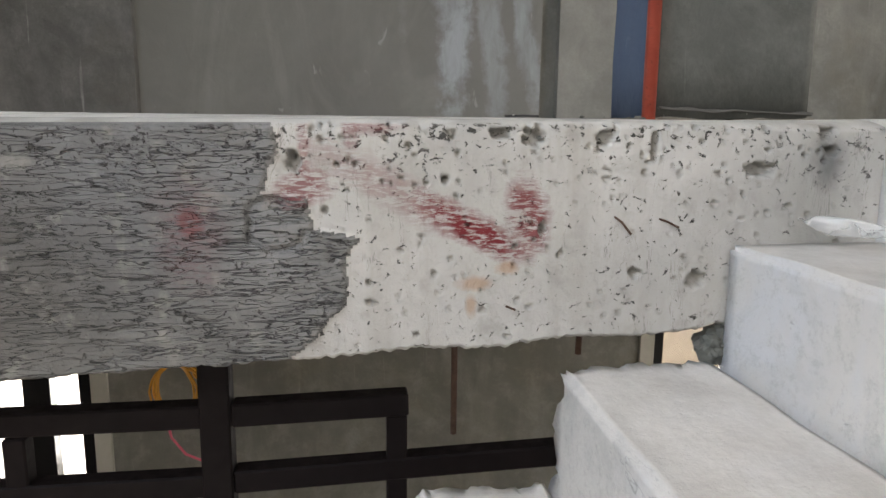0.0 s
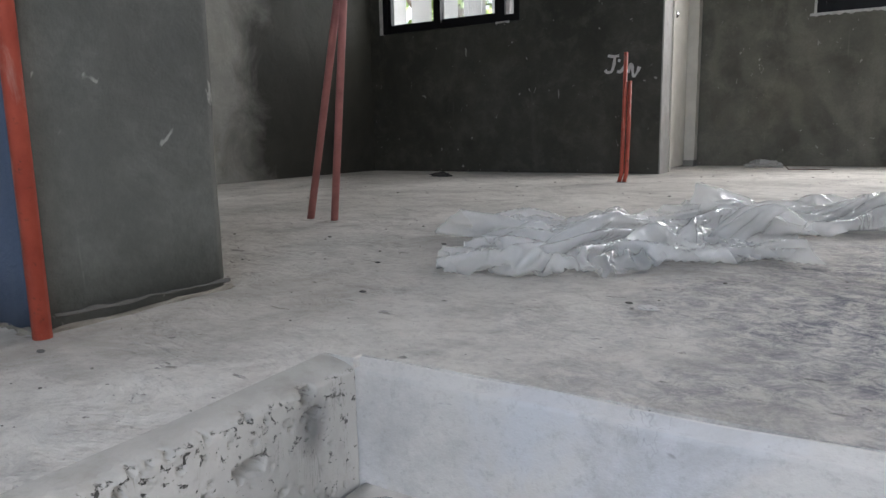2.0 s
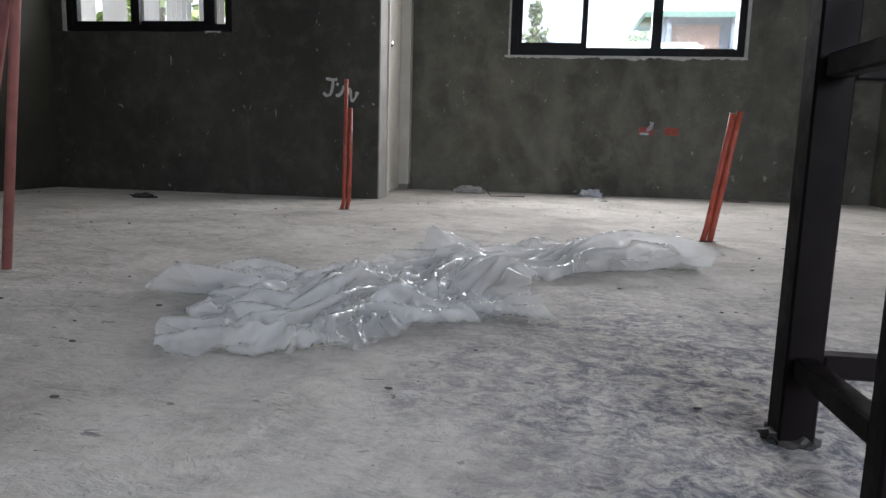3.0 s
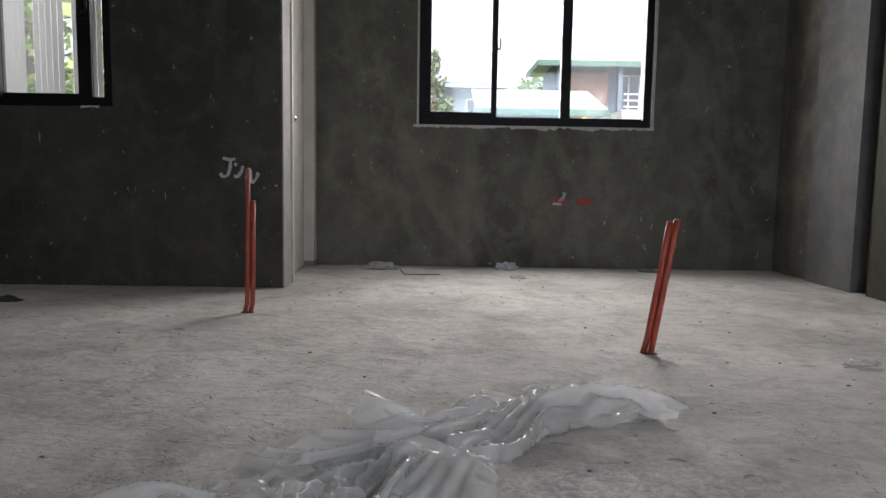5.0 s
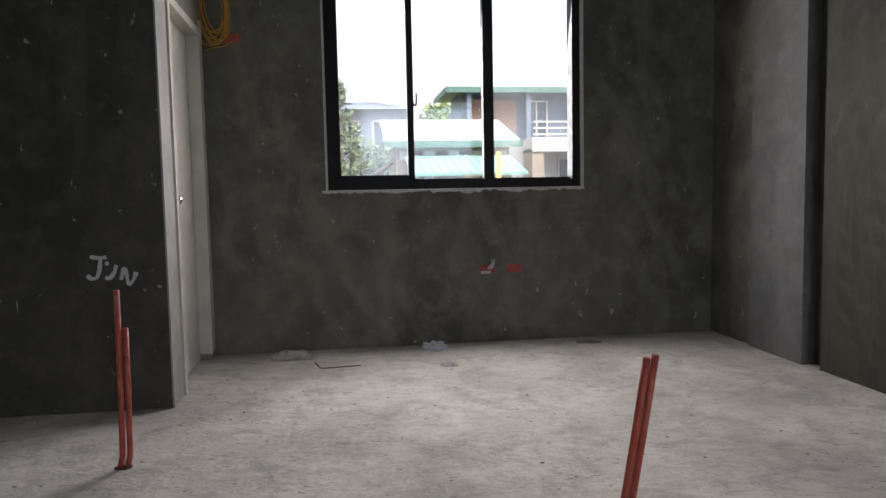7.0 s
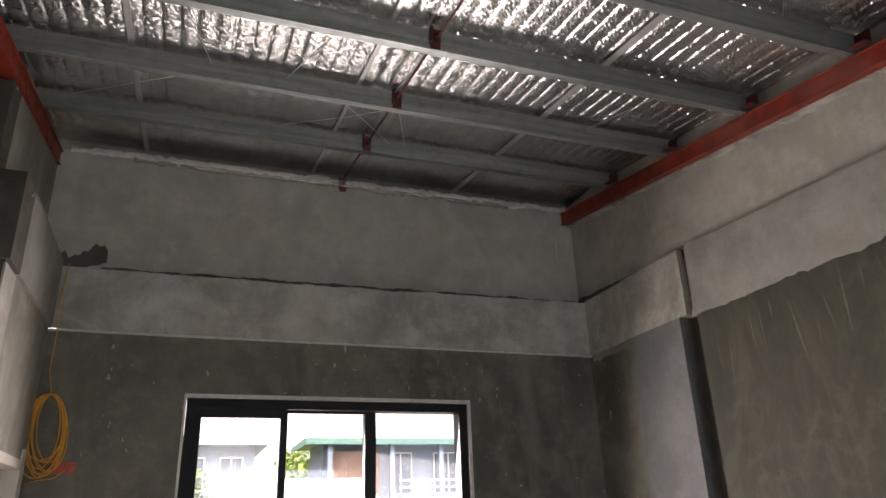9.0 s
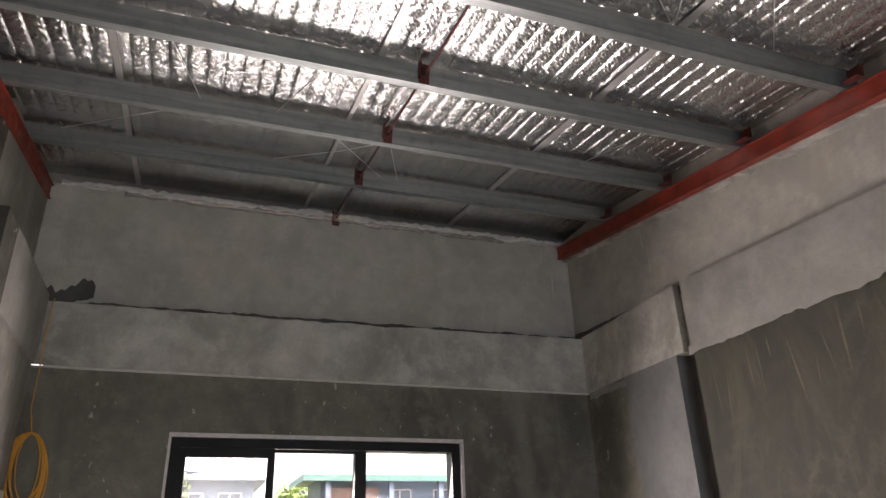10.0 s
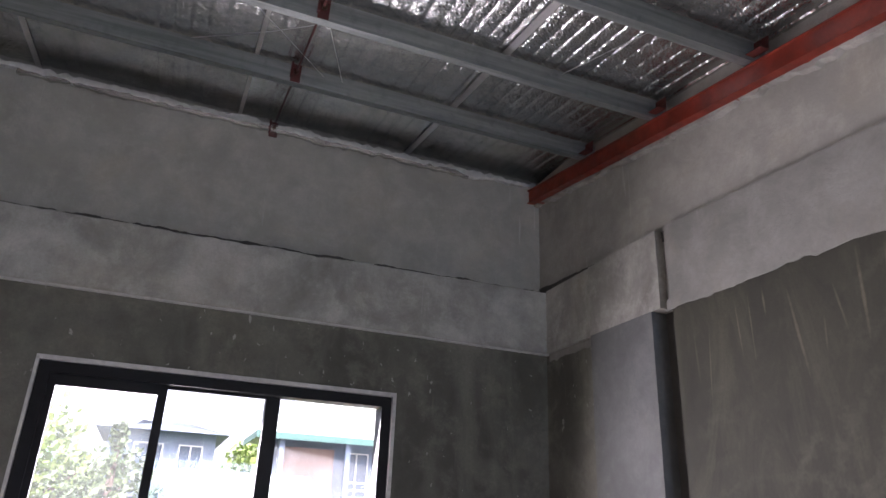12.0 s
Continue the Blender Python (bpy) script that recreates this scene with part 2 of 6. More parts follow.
def streaked_wall():
    m = Mat("streaked_render", 0.85)
    big = m.noise(0.9, 6, 0.6, 0.6)
    c = m.mix(m.step(big, 0.3, 0.7), (0.17, 0.163, 0.145), (0.25, 0.243, 0.22))
    sweep = m.noise(1.5, 5, 0.6, 2.0, m.scaled((1, 1, 0.4), (0.4, 0, 0)))
    c = m.mix(m.calc("MULTIPLY", m.step(sweep, 0.5, 0.75), 0.5), c, (0.34, 0.33, 0.3))
    wash = m.step(m.noise(16, 6, 0.7, 0.6, m.scaled((1, 1, 0.25))), 0.3, 0.62, 0.35, 1.0)
    for y, z, w, h, lean, k in ((0.97, 0.95, 0.085, 0.95, 0.05, 0.62), (1.0, 0.42, 0.06, 0.25, -0.25, 0.55), (1.17, 0.7, 0.06, 0.75, 0.12, 0.5), (1.33, 0.8, 0.05, 0.8, 0.16, 0.42), (1.40, 0.42, 0.035, 0.3, 0.3, 0.4), (0.72, 1.1, 0.03, 0.5, 0.0, 0.2)):
        c = m.mix(m.calc("MULTIPLY", m.calc("MULTIPLY", m.blob((LX, y, z), (0.3, w, h), 0.85, 5.5, 0.3, (lean, 0, 0)), wash), k), c, (0.46, 0.49, 0.51))
    fleck = m.noise(13, 3, 0.5, 0.8, m.scaled((1, 1, 0.45)))
    c = m.mix(m.calc("MULTIPLY", m.step(fleck, 0.70, 0.74), 0.5), c, (0.42, 0.41, 0.38))
    m.colour(c)
    m.bump(m.noise(4.5, 5, 0.6, 1.0), 0.4, 0.012)
    m.bump(m.noise(70, 4, 0.7), 0.3, 0.003)
    return m.m


def corner_shade_wall():
    """Grey render, darkened along a noisy edge: the shade near the corner is put into the colour."""
    m = concrete("corner_shaded_render", (0.24, 0.233, 0.207), (0.33, 0.32, 0.285), (0.43, 0.418, 0.375), streak=0.3)
    unshaded = m.b.inputs["Base Color"].links[0].from_socket
    # Dark tone for the shade that gathers towards the corner.
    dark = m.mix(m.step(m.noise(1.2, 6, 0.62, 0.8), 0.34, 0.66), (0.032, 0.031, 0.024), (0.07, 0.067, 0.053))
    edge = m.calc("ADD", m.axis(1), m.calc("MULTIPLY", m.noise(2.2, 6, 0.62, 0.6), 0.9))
    m.colour(m.mix(m.step(edge, 4.05, 4.4), unshaded, dark))
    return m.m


M_NORTH = concrete("window_wall_render", (0.075, 0.074, 0.06), (0.145, 0.14, 0.115), (0.23, 0.22, 0.18), lime=0.5, streak=0.4, arcs=0.5).m
M_GABLE = concrete("pale_gable_render", (0.36, 0.343, 0.302), (0.49, 0.466, 0.412), (0.58, 0.553, 0.492), streak=0.1, blotch=1.1).m


def east_material():
    """Olive render with upright trowel sweeps, ring-shaped sweeps and pale runs under the beam."""
    m = Mat("greenish_render", 0.8)
    big = m.noise(0.8, 6, 0.62, 0.6)
    c = m.mix(m.step(big, 0.34, 0.66), (0.023, 0.023, 0.015), (0.043, 0.042, 0.028))
    sweep = m.noise(3.0, 6, 0.7, 0.8, m.scaled((1, 1.5, 0.5), (0.3, 0, 0)))
    c = m.mix(m.calc("MULTIPLY", m.step(sweep, 0.48, 0.7), 0.6), c, (0.078, 0.075, 0.050))
    c = m.mix(m.calc("MULTIPLY", m.step(sweep, 0.45, 0.3), 0.6), c, (0.022, 0.022, 0.015))
    for y, z, size, seed in ((3.7, 1.8, 2.6, 1.0), (4.55, 1.15, 3.0, 5.0), (2.3, 2.0, 2.4, 3.0)):
        w = m.t.nodes.new("ShaderNodeTexWave")
        w.wave_type, w.rings_direction = "RINGS", "SPHERICAL"
        w.inputs["Scale"].default_value, w.inputs["Distortion"].default_value, w.inputs["Detail"].default_value = size * 0.8, 7.0, 5.0
        w.inputs["Detail Scale"].default_value, w.inputs["Detail Roughness"].default_value = 2.2, 0.7
        w.inputs["Phase Offset"].default_value = seed
        m.link(m.scaled((1, 1, 1), (0, 0, 0), (-RX, -y, -z)), w.inputs["Vector"])
        rings = m.calc("MULTIPLY", m.step(w.outputs["Fac"], 0.5, 1.0), m.blob((RX, y, z), (0.6, 0.95, 0.95), 0.3, 3, 0.5))
        c = m.mix(m.calc("MULTIPLY", m.calc("MULTIPLY", rings, m.step(m.noise(3.2, 6, 0.75), 0.44, 0.66)), 0.42), c, (0.115, 0.112, 0.082))
    rr = random.Random(3)
    for i in range(26):
        y, h = 4.95 - 2.6 * (i + rr.random()) / 26, rr.uniform(0.04, 0.12)
        run = m.blob((RX + 0.02, y, rr.uniform(2.5, 2.76) - h * 0.6), (0.3, rr.uniform(0.003, 0.006), h), 0.4, 24, 0.6, (rr.uniform(-0.3, 0.08), 0, 0))
        c = m.mix(m.calc("MULTIPLY", run, rr.uniform(0.15, 0.5)), c, (0.17, 0.155, 0.105))
    fine = m.noise(75, 5, 0.75)
    c = m.mix(m.calc("MULTIPLY", m.step(fine, 0.42, 0.75), 0.35), c, (0.022, 0.022, 0.016))
    m.colour(c)
    m.bump(sweep, 0.4, 0.01)
    m.bump(fine, 0.4, 0.004)
    return m.m


M_EAST = east_material()
# Slightly cool tone: bluish window light put into the pier's colour.
M_PIER = concrete("pier_render", (0.098, 0.101, 0.099), (0.142, 0.146, 0.144), (0.205, 0.208, 0.203), streak=0.3, arcs=0.4).m
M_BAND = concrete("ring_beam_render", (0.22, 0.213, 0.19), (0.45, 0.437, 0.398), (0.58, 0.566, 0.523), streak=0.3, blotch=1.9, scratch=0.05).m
# Darker copy of the ring beam render; shade is put into its colour.
M_BAND_SHADED = concrete("shaded_beam_render", (0.19, 0.187, 0.172), (0.265, 0.258, 0.236), (0.33, 0.322, 0.298), streak=0.15, blotch=1.6, scratch=0.1).m
M_UPPER = concrete("gable_render", (0.24, 0.235, 0.215), (0.315, 0.308, 0.283), (0.38, 0.37, 0.338), streak=0.1, blotch=1.1).m
M_PIER_TOP = concrete("side_gable_render", (0.29, 0.281, 0.25), (0.41, 0.396, 0.354), (0.49, 0.474, 0.426), streak=0.15, blotch=1.1).m
M_DIRT = concrete("brown_mortar", (0.15, 0.13, 0.10), (0.22, 0.195, 0.155), (0.32, 0.29, 0.24), streak=0.1).m
M_DARK = concrete("joint_render", (0.06, 0.058, 0.05), (0.09, 0.085, 0.075), (0.11, 0.1, 0.09), streak=0.1).m


def plain(name, colour, rough=0.6, metal=0.0, var=0.25, scale=8.0, bump=0.15):
    """A simple painted or metal surface with cloudy wear and fine relief."""
    m = Mat(name, rough, metal)
    dark = tuple(c * (1 - var) for c in colour)
    c = m.mix(m.step(m.noise(scale, 6, 0.65), 0.3, 0.7), dark, colour)
    m.colour(c)
    m.rough(m.step(m.noise(scale * 2.3, 4), 0.3, 0.7, max(0.05, rough - 0.12), min(1, rough + 0.12)))
    m.bump(m.noise(scale * 9, 4, 0.7), bump, 0.002)
    return m.m


M_BLACK = plain("black_aluminium", (0.010, 0.009, 0.010), 0.5, 0.0, 0.3)
M_BLACK.node_tree.nodes["Principled BSDF"].inputs["Specular IOR Level"].default_value = 0.2
M_RAIL = plain("brown_painted_steel", (0.007, 0.0045, 0.0045), 0.6, 0.0, 0.3, 14, 0.05)
M_RAIL.node_tree.nodes["Principled BSDF"].inputs["Specular IOR Level"].default_value = 0.12


def galvanised():
    """Zinc-coated steel: long faint roll streaks, spangle and dull white patches."""
    m = Mat("galvanised_steel", 0.42, 0.7)
    c = m.mix(m.step(m.noise(30, 5, 0.6, 0.2, m.scaled((0.05, 1, 1))), 0.32, 0.68), (0.19, 0.212, 0.21), (0.34, 0.36, 0.355))
    c = m.mix(m.calc("MULTIPLY", m.step(m.noise(14, 6, 0.7), 0.52, 0.7), 0.5), c, (0.14, 0.16, 0.158))
    m.colour(c)
    m.rough(m.step(m.noise(20, 4), 0.3, 0.7, 0.32, 0.55))
    m.bump(m.noise(40, 4, 0.7, 0.2, m.scaled((0.1, 1, 1))), 0.12, 0.002)
    return m.m


M_GALV = galvanised()
M_TAPE = plain("silver_tape", (0.55, 0.55, 0.54), 0.45, 0.6, 0.15, 20)
M_REDOX = plain("red_oxide_primer", (0.27, 0.030, 0.012), 0.45, 0.0, 0.6, 7)
M_REDDARK = plain("dark_primer", (0.10, 0.014, 0.010), 0.6, 0.0, 0.5, 25)


def conduit_material():
    """Orange plastic pipe with cement dust rubbed along it and dark scuffs."""
    m = Mat("orange_conduit", 0.4)
    c = m.mix(m.step(m.noise(14, 5, 0.65), 0.3, 0.7), (0.30, 0.045, 0.026), (0.45, 0.085, 0.048))
    c = m.mix(m.calc("MULTIPLY", m.step(m.noise(26, 6, 0.75, 0.4, m.scaled((1, 1, 0.25))), 0.54, 0.68), 0.6), c, (0.48, 0.30, 0.25))
    c = m.mix(m.calc("MULTIPLY", m.step(m.noise(38, 4, 0.7), 0.62, 0.68), 0.7), c, (0.09, 0.03, 0.022))
    m.colour(c)
    m.rough(m.step(m.noise(20, 4), 0.3, 0.7, 0.35, 0.7))
    m.bump(m.noise(90, 4, 0.7), 0.15, 0.002)
    return m.m


M_CONDUIT = conduit_material()
M_CONDUIT_DUSTY = plain("dusty_conduit", (0.40, 0.15, 0.13), 0.6, 0.0, 0.35, 20)
M_WHITEPAINT = plain("white_paint", (0.58, 0.555, 0.49), 0.5, 0.0, 0.18, 6)
M_LIME = plain("white_mortar", (0.62, 0.61, 0.58), 0.9, 0.0, 0.3, 30, 0.5)
M_YELLOW = plain("yellow_wire", (0.72, 0.33, 0.03), 0.4)
M_PINK = plain("pink_wire", (0.75, 0.12, 0.2), 0.4)
M_RUST = plain("rusty_steel", (0.10, 0.05, 0.03), 0.8, 0.2, 0.5, 40)
M_STEEL = plain("chrome", (0.6, 0.6, 0.6), 0.2, 1.0, 0.1)
M_PAPER = plain("pale_plastic_bag", (0.50, 0.52, 0.58), 0.5, 0.0, 0.2)
M_SCRAP = plain("dark_scrap", (0.05, 0.047, 0.043), 0.8)
M_WOOD = plain("grey_wood", (0.2, 0.17, 0.14), 0.8)
M_WIRE = plain("thin_steel_wire", (0.75, 0.75, 0.73), 0.4, 0.5)


def clear_film(name, clear, tint, rough):
    """Thin clear polythene: part clear, part milky both ways, glossy."""
    m = bpy.data.materials.new(name)
    m.use_nodes = True
    t = m.node_tree
    b = t.nodes["Principled BSDF"]
    b.inputs["Base Color"].default_value = (*tint, 1)
    b.inputs["Roughness"].default_value = rough
    b.inputs["Specular IOR Level"].default_value = 1.0
    co = t.nodes.new("ShaderNodeNewGeometry").outputs["Position"]
    for scale, dist in ((9, 0.02), (21, 0.005)):
        n = t.nodes.new("ShaderNodeTexNoise")
        n.inputs["Scale"].default_value, n.inputs["Detail"].default_value, n.inputs["Distortion"].default_value = scale, 1.0, 0.8
        t.links.new(co, n.inputs["Vector"])
        fold = t.nodes.new("ShaderNodeMath")
        fold.operation = "PINGPONG"
        fold.inputs[1].default_value = 0.09
        t.links.new(n.outputs["Fac"], fold.inputs[0])
        up = t.nodes.new("ShaderNodeBump")
        up.inputs["Strength"].default_value, up.inputs["Distance"].default_value = 0.35, dist * 4
        t.links.new(fold.outputs[0], up.inputs["Height"])
        if b.inputs["Normal"].is_linked:
            t.links.new(b.inputs["Normal"].links[0].from_socket, up.inputs["Normal"])
        t.links.new(up.outputs[0], b.inputs["Normal"])
    tl = t.nodes.new("ShaderNodeBsdfTranslucent")
    tl.inputs[0].default_value = (*tint, 1)
    milk = t.nodes.new("ShaderNodeMixShader")
    milk.inputs[0].default_value = 0.2
    tr = t.nodes.new("ShaderNodeBsdfTransparent")
    mx = t.nodes.new("ShaderNodeMixShader")
    mx.inputs[0].default_value = clear
    t.links.new(b.outputs[0], milk.inputs[1])
    t.links.new(tl.outputs[0], milk.inputs[2])
    t.links.new(milk.outputs[0], mx.inputs[1])
    t.links.new(tr.outputs[0], mx.inputs[2])
    t.links.new(mx.outputs[0], t.nodes["Material Output"].inputs[0])
    return m


M_FILM = clear_film("clear_plastic_film", 0.63, (0.76, 0.76, 0.745), 0.09)


def pane_glass(name, clear, rough, tint):
    m = bpy.data.materials.new(name)
    m.use_nodes = True
    t = m.node_tree
    t.nodes.remove(t.nodes["Principled BSDF"])
    g = t.nodes.new("ShaderNodeBsdfGlossy")
    g.inputs["Roughness"].default_value = rough
    tr = t.nodes.new("ShaderNodeBsdfTransparent")
    tr.inputs[0].default_value = (*tint, 1)
    mx = t.nodes.new("ShaderNodeMixShader")
    mx.inputs[0].default_value = clear
    t.links.new(g.outputs[0], mx.inputs[1])
    t.links.new(tr.outputs[0], mx.inputs[2])
    t.links.new(mx.outputs[0], t.nodes["Material Output"].inputs[0])
    return m


M_GLASS = pane_glass("window_glass", 0.95, 0.02, (0.97, 0.99, 0.98))


def dusty_glass(name, dust, streak):
    """Clear pane under a film of cement dust, wiped and run down in upright streaks."""
    m = pane_glass(name, 0.95, 0.06, (0.95, 0.98, 0.98))
    t = m.node_tree
    old = t.nodes["Material Output"].inputs[0].links[0].from_socket
    co = t.nodes.new("ShaderNodeNewGeometry").outputs["Position"]
    mp = t.nodes.new("ShaderNodeMapping")
    mp.inputs["Scale"].default_value = (1, 1, 0.1)
    t.links.new(co, mp.inputs[0])
    n = t.nodes.new("ShaderNodeTexNoise")
    n.inputs["Scale"].default_value, n.inputs["Detail"].default_value = 11, 4
    t.links.new(mp.outputs[0], n.inputs["Vector"])
    r = t.nodes.new("ShaderNodeMapRange")
    r.inputs[1].default_value, r.inputs[2].default_value = 0.35, 0.7
    r.inputs[3].default_value, r.inputs[4].default_value = dust, dust + streak
    t.links.new(n.outputs["Fac"], r.inputs[0])
    tl = t.nodes.new("ShaderNodeBsdfTranslucent")
    tl.inputs[0].default_value = (0.80, 0.83, 0.84, 1)
    mx = t.nodes.new("ShaderNodeMixShader")
    t.links.new(r.outputs[0], mx.inputs[0])
    t.links.new(old, mx.inputs[1])
    t.links.new(tl.outputs[0], mx.inputs[2])
    t.links.new(mx.outputs[0], t.nodes["Material Output"].inputs[0])
    return m


M_GLASS_DUSTY = dusty_glass("dusty_window_glass", 0.007, 0.004)
M_GLASS_STREAKED = dusty_glass("streaked_window_glass", 0.02, 0.05)


def slab_material(name, coated):
    """Bare cast concrete edge with red paint smears, rust marks, a dark blotch near the corner; coated: the creased
    grey cement coat at one end.
    """
    m = Mat(name, 0.92)
    c = m.mix(m.step(m.noise(2.2, 6, 0.65, 0.5), 0.3, 0.7), (0.33, 0.318, 0.286), (0.48, 0.465, 0.424))
    run = m.noise(14, 5, 0.6, 0.3, m.scaled((1, 1, 0.12)))
    c = m.mix(m.calc("MULTIPLY", m.step(run, 0.5, 0.7), 0.65), c, (0.31, 0.29, 0.25))
    if coated:
        c = m.mix(m.step(m.noise(5, 6, 0.7), 0.3, 0.7), (0.125, 0.122, 0.114), (0.205, 0.20, 0.187))
        c = m.mix(m.calc("MULTIPLY", m.blob((EDGE_X, 0.16, -0.13), (0.5, 0.13, 0.1), 0.5, 7, 0.7), 0.3), c, (0.16, 0.172, 0.19))
    side = m.t.nodes.new("ShaderNodeSeparateXYZ")
    m.link(m.t.nodes.new("ShaderNodeNewGeometry").outputs["Normal"], side.inputs[0])
    face = m.step(side.outputs[0], 0.5, 0.8)
    # Darker towards the low near end of the face.
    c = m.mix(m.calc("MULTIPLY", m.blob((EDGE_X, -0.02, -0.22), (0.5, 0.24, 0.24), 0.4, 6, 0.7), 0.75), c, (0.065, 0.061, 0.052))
    if coated:
        at = m.scaled((1, 0.15, 1.15), (0.07, 0, 0))
        crease = m.calc("ABSOLUTE", m.calc("SUBTRACT", m.noise(66, 3, 0.6, 0.6, at), 0.5))
        broken = m.step(m.noise(17, 3, 0.6), 0.36, 0.5)
        line = m.calc("MULTIPLY", m.calc("MULTIPLY", m.step(crease, 0.005, 0.017, 1.0, 0.0), broken), face)
        hair = m.calc("ABSOLUTE", m.calc("SUBTRACT", m.noise(120, 2, 0.6, 0.8, m.scaled((1, 0.12, 1), (-0.05, 0, 0))), 0.5))
        line = m.calc("MAXIMUM", line, m.calc("MULTIPLY", m.calc("MULTIPLY", m.step(hair, 0.004, 0.014, 1.0, 0.0), face), 0.5))
        # Creases are darkened in colour to carry the shade inside them.
        c = m.mix(m.calc("MULTIPLY", line, 0.85), c, (0.026, 0.026, 0.024))
    worn = m.step(m.axis(2), -0.09, -0.02, 0.0, 0.06)
    pock = m.step(m.calc("ADD", m.noise(85, 4, 0.75, 0.5, m.scaled((1, 0.8, 1))), worn), 0.632, 0.65)
    pock = m.calc("MULTIPLY", pock, face)
    # Pits likewise: their inner shade is given as dark colour.
    c = m.mix(m.calc("MULTIPLY", pock, 0.92), c, (0.035, 0.032, 0.027))
    if not coated:
        split = m.calc("ABSOLUTE", m.calc("SUBTRACT", m.noise(16, 5, 0.7, 0.5, m.scaled((1, 1, 0.16))), 0.5))
        split = m.calc("MULTIPLY", m.calc("MULTIPLY", m.step(split, 0.0, 0.006, 1.0, 0.0), m.step(m.noise(9, 3), 0.5, 0.58)), face)
        c = m.mix(m.calc("MULTIPLY", split, 0.6), c, (0.12, 0.11, 0.09))
    soft = m.step(m.noise(22, 4, 0.6), 0.55, 0.7)
    c = m.mix(m.calc("MULTIPLY", soft, 0.5), c, (0.27, 0.255, 0.22))
    brush = m.noise(230, 4, 0.7, 0.4, m.scaled((1, 0.22, 1), (-0.55, 0, 0)))
    red = m.calc("MULTIPLY", m.step(brush, 0.42, 0.54, 0.15, 1.0), face)
    for y, z, w, h, turn, amount in ((0.585, -0.148, 0.075, 0.021, -0.5, 1.0), (0.49, -0.100, 0.12, 0.024, -0.5, 0.4), (0.662, -0.128, 0.026, 0.045, 0.3, 0.9),
                                     (0.372, -0.095, 0.032, 0.022, 0.2, 0.75), (0.372, -0.035, 0.008, 0.04, 0.0, 0.5), (0.235, -0.135, 0.014, 0.018, 0.0, 0.5), (0.235, -0.15, 0.04, 0.065, 0.0, 0.22),
                                     (0.46, -0.012, 0.035, 0.014, 0.0, 0.5), (0.43, -0.02, 0.01, 0.03, 0.0, 0.5)):
        mask = m.blob((EDGE_X, y, z), (0.3, w, h), 0.35, 30, 0.35, (turn, 0, 0))
        c = m.mix(m.calc("MULTIPLY", m.calc("MULTIPLY", mask, red), amount), c, (0.14, 0.011, 0.013))
    for y, z, w, h in ((0.633, -0.2, 0.014, 0.008), (0.59, -0.22, 0.02, 0.009), (0.585, -0.25, 0.007, 0.014)):
        c = m.mix(m.calc("MULTIPLY", m.blob((EDGE_X, y, z), (0.3, w, h), 0.4, 30, 0.4), 0.6), c, (0.34, 0.2, 0.1))
    c = m.mix(m.calc("MULTIPLY", m.blob((EDGE_X, 1.08, -0.06), (0.3, 0.02, 0.03), 0.3, 20, 0.6), 0.8), c, (0.06, 0.06, 0.06))
    c = m.mix(m.calc("MULTIPLY", m.blob((EDGE_X, 1.06, -0.09), (0.3, 0.1, 0.1), 0.3, 12, 0.6), 0.35), c, (0.2, 0.2, 0.19))
    m.colour(c)
    m.bump(m.noise(220, 4, 0.7), 0.5, 0.002)
    m.bump(m.noise(70, 5, 0.75), 0.4, 0.003)
    m.bump(m.noise(30, 5, 0.7), 0.25, 0.004)
    m.bump(m.calc("SUBTRACT", 1.0, m.calc("ADD", line, pock) if coated else pock), 1.0, 0.010)
    return m.m


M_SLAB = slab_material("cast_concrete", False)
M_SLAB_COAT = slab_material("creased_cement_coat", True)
stp = Mat("pale_step_cement", 0.9)
sc = stp.mix(stp.step(stp.noise(1.8, 6, 0.6, 0.5), 0.3, 0.7), (0.44, 0.425, 0.395), (0.56, 0.545, 0.51))
sc = stp.mix(stp.calc("MULTIPLY", stp.step(stp.noise(2.6, 6, 0.65, 0.8), 0.47, 0.58), 0.45), sc, (0.44, 0.475, 0.525))
sc = stp.mix(stp.calc("MULTIPLY", stp.step(stp.noise(14, 6, 0.7), 0.55, 0.75), 0.4), sc, (0.42, 0.41, 0.39))
sc = stp.mix(stp.calc("MULTIPLY", stp.step(stp.noise(4.5, 7, 0.72, 0.5), 0.48, 0.66), 0.7), sc, (0.33, 0.325, 0.31))
hair = stp.calc("ABSOLUTE", stp.calc("SUBTRACT", stp.noise(3.0, 6, 0.7, 0.4), 0.5))
hair = stp.calc("MULTIPLY", stp.step(hair, 0.0, 0.004, 1.0, 0.0), stp.step(stp.noise(1.7, 2), 0.5, 0.56))
sc = stp.mix(stp.calc("MULTIPLY", hair, 0.6), sc, (0.14, 0.14, 0.14))
grit = stp.noise(60, 6, 0.8)
sc = stp.mix(stp.calc("MULTIPLY", stp.step(grit, 0.52, 0.7), 0.45), sc, (0.25, 0.24, 0.22))
nick = stp.step(stp.noise(48, 3, 0.6, 0.5, stp.scaled((0.5, 1, 1))), 0.70, 0.74)
sc = stp.mix(stp.calc("MULTIPLY", nick, 0.55), sc, (0.22, 0.215, 0.21))
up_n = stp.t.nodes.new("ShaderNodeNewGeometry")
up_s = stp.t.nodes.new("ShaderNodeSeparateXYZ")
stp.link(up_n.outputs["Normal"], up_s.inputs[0])
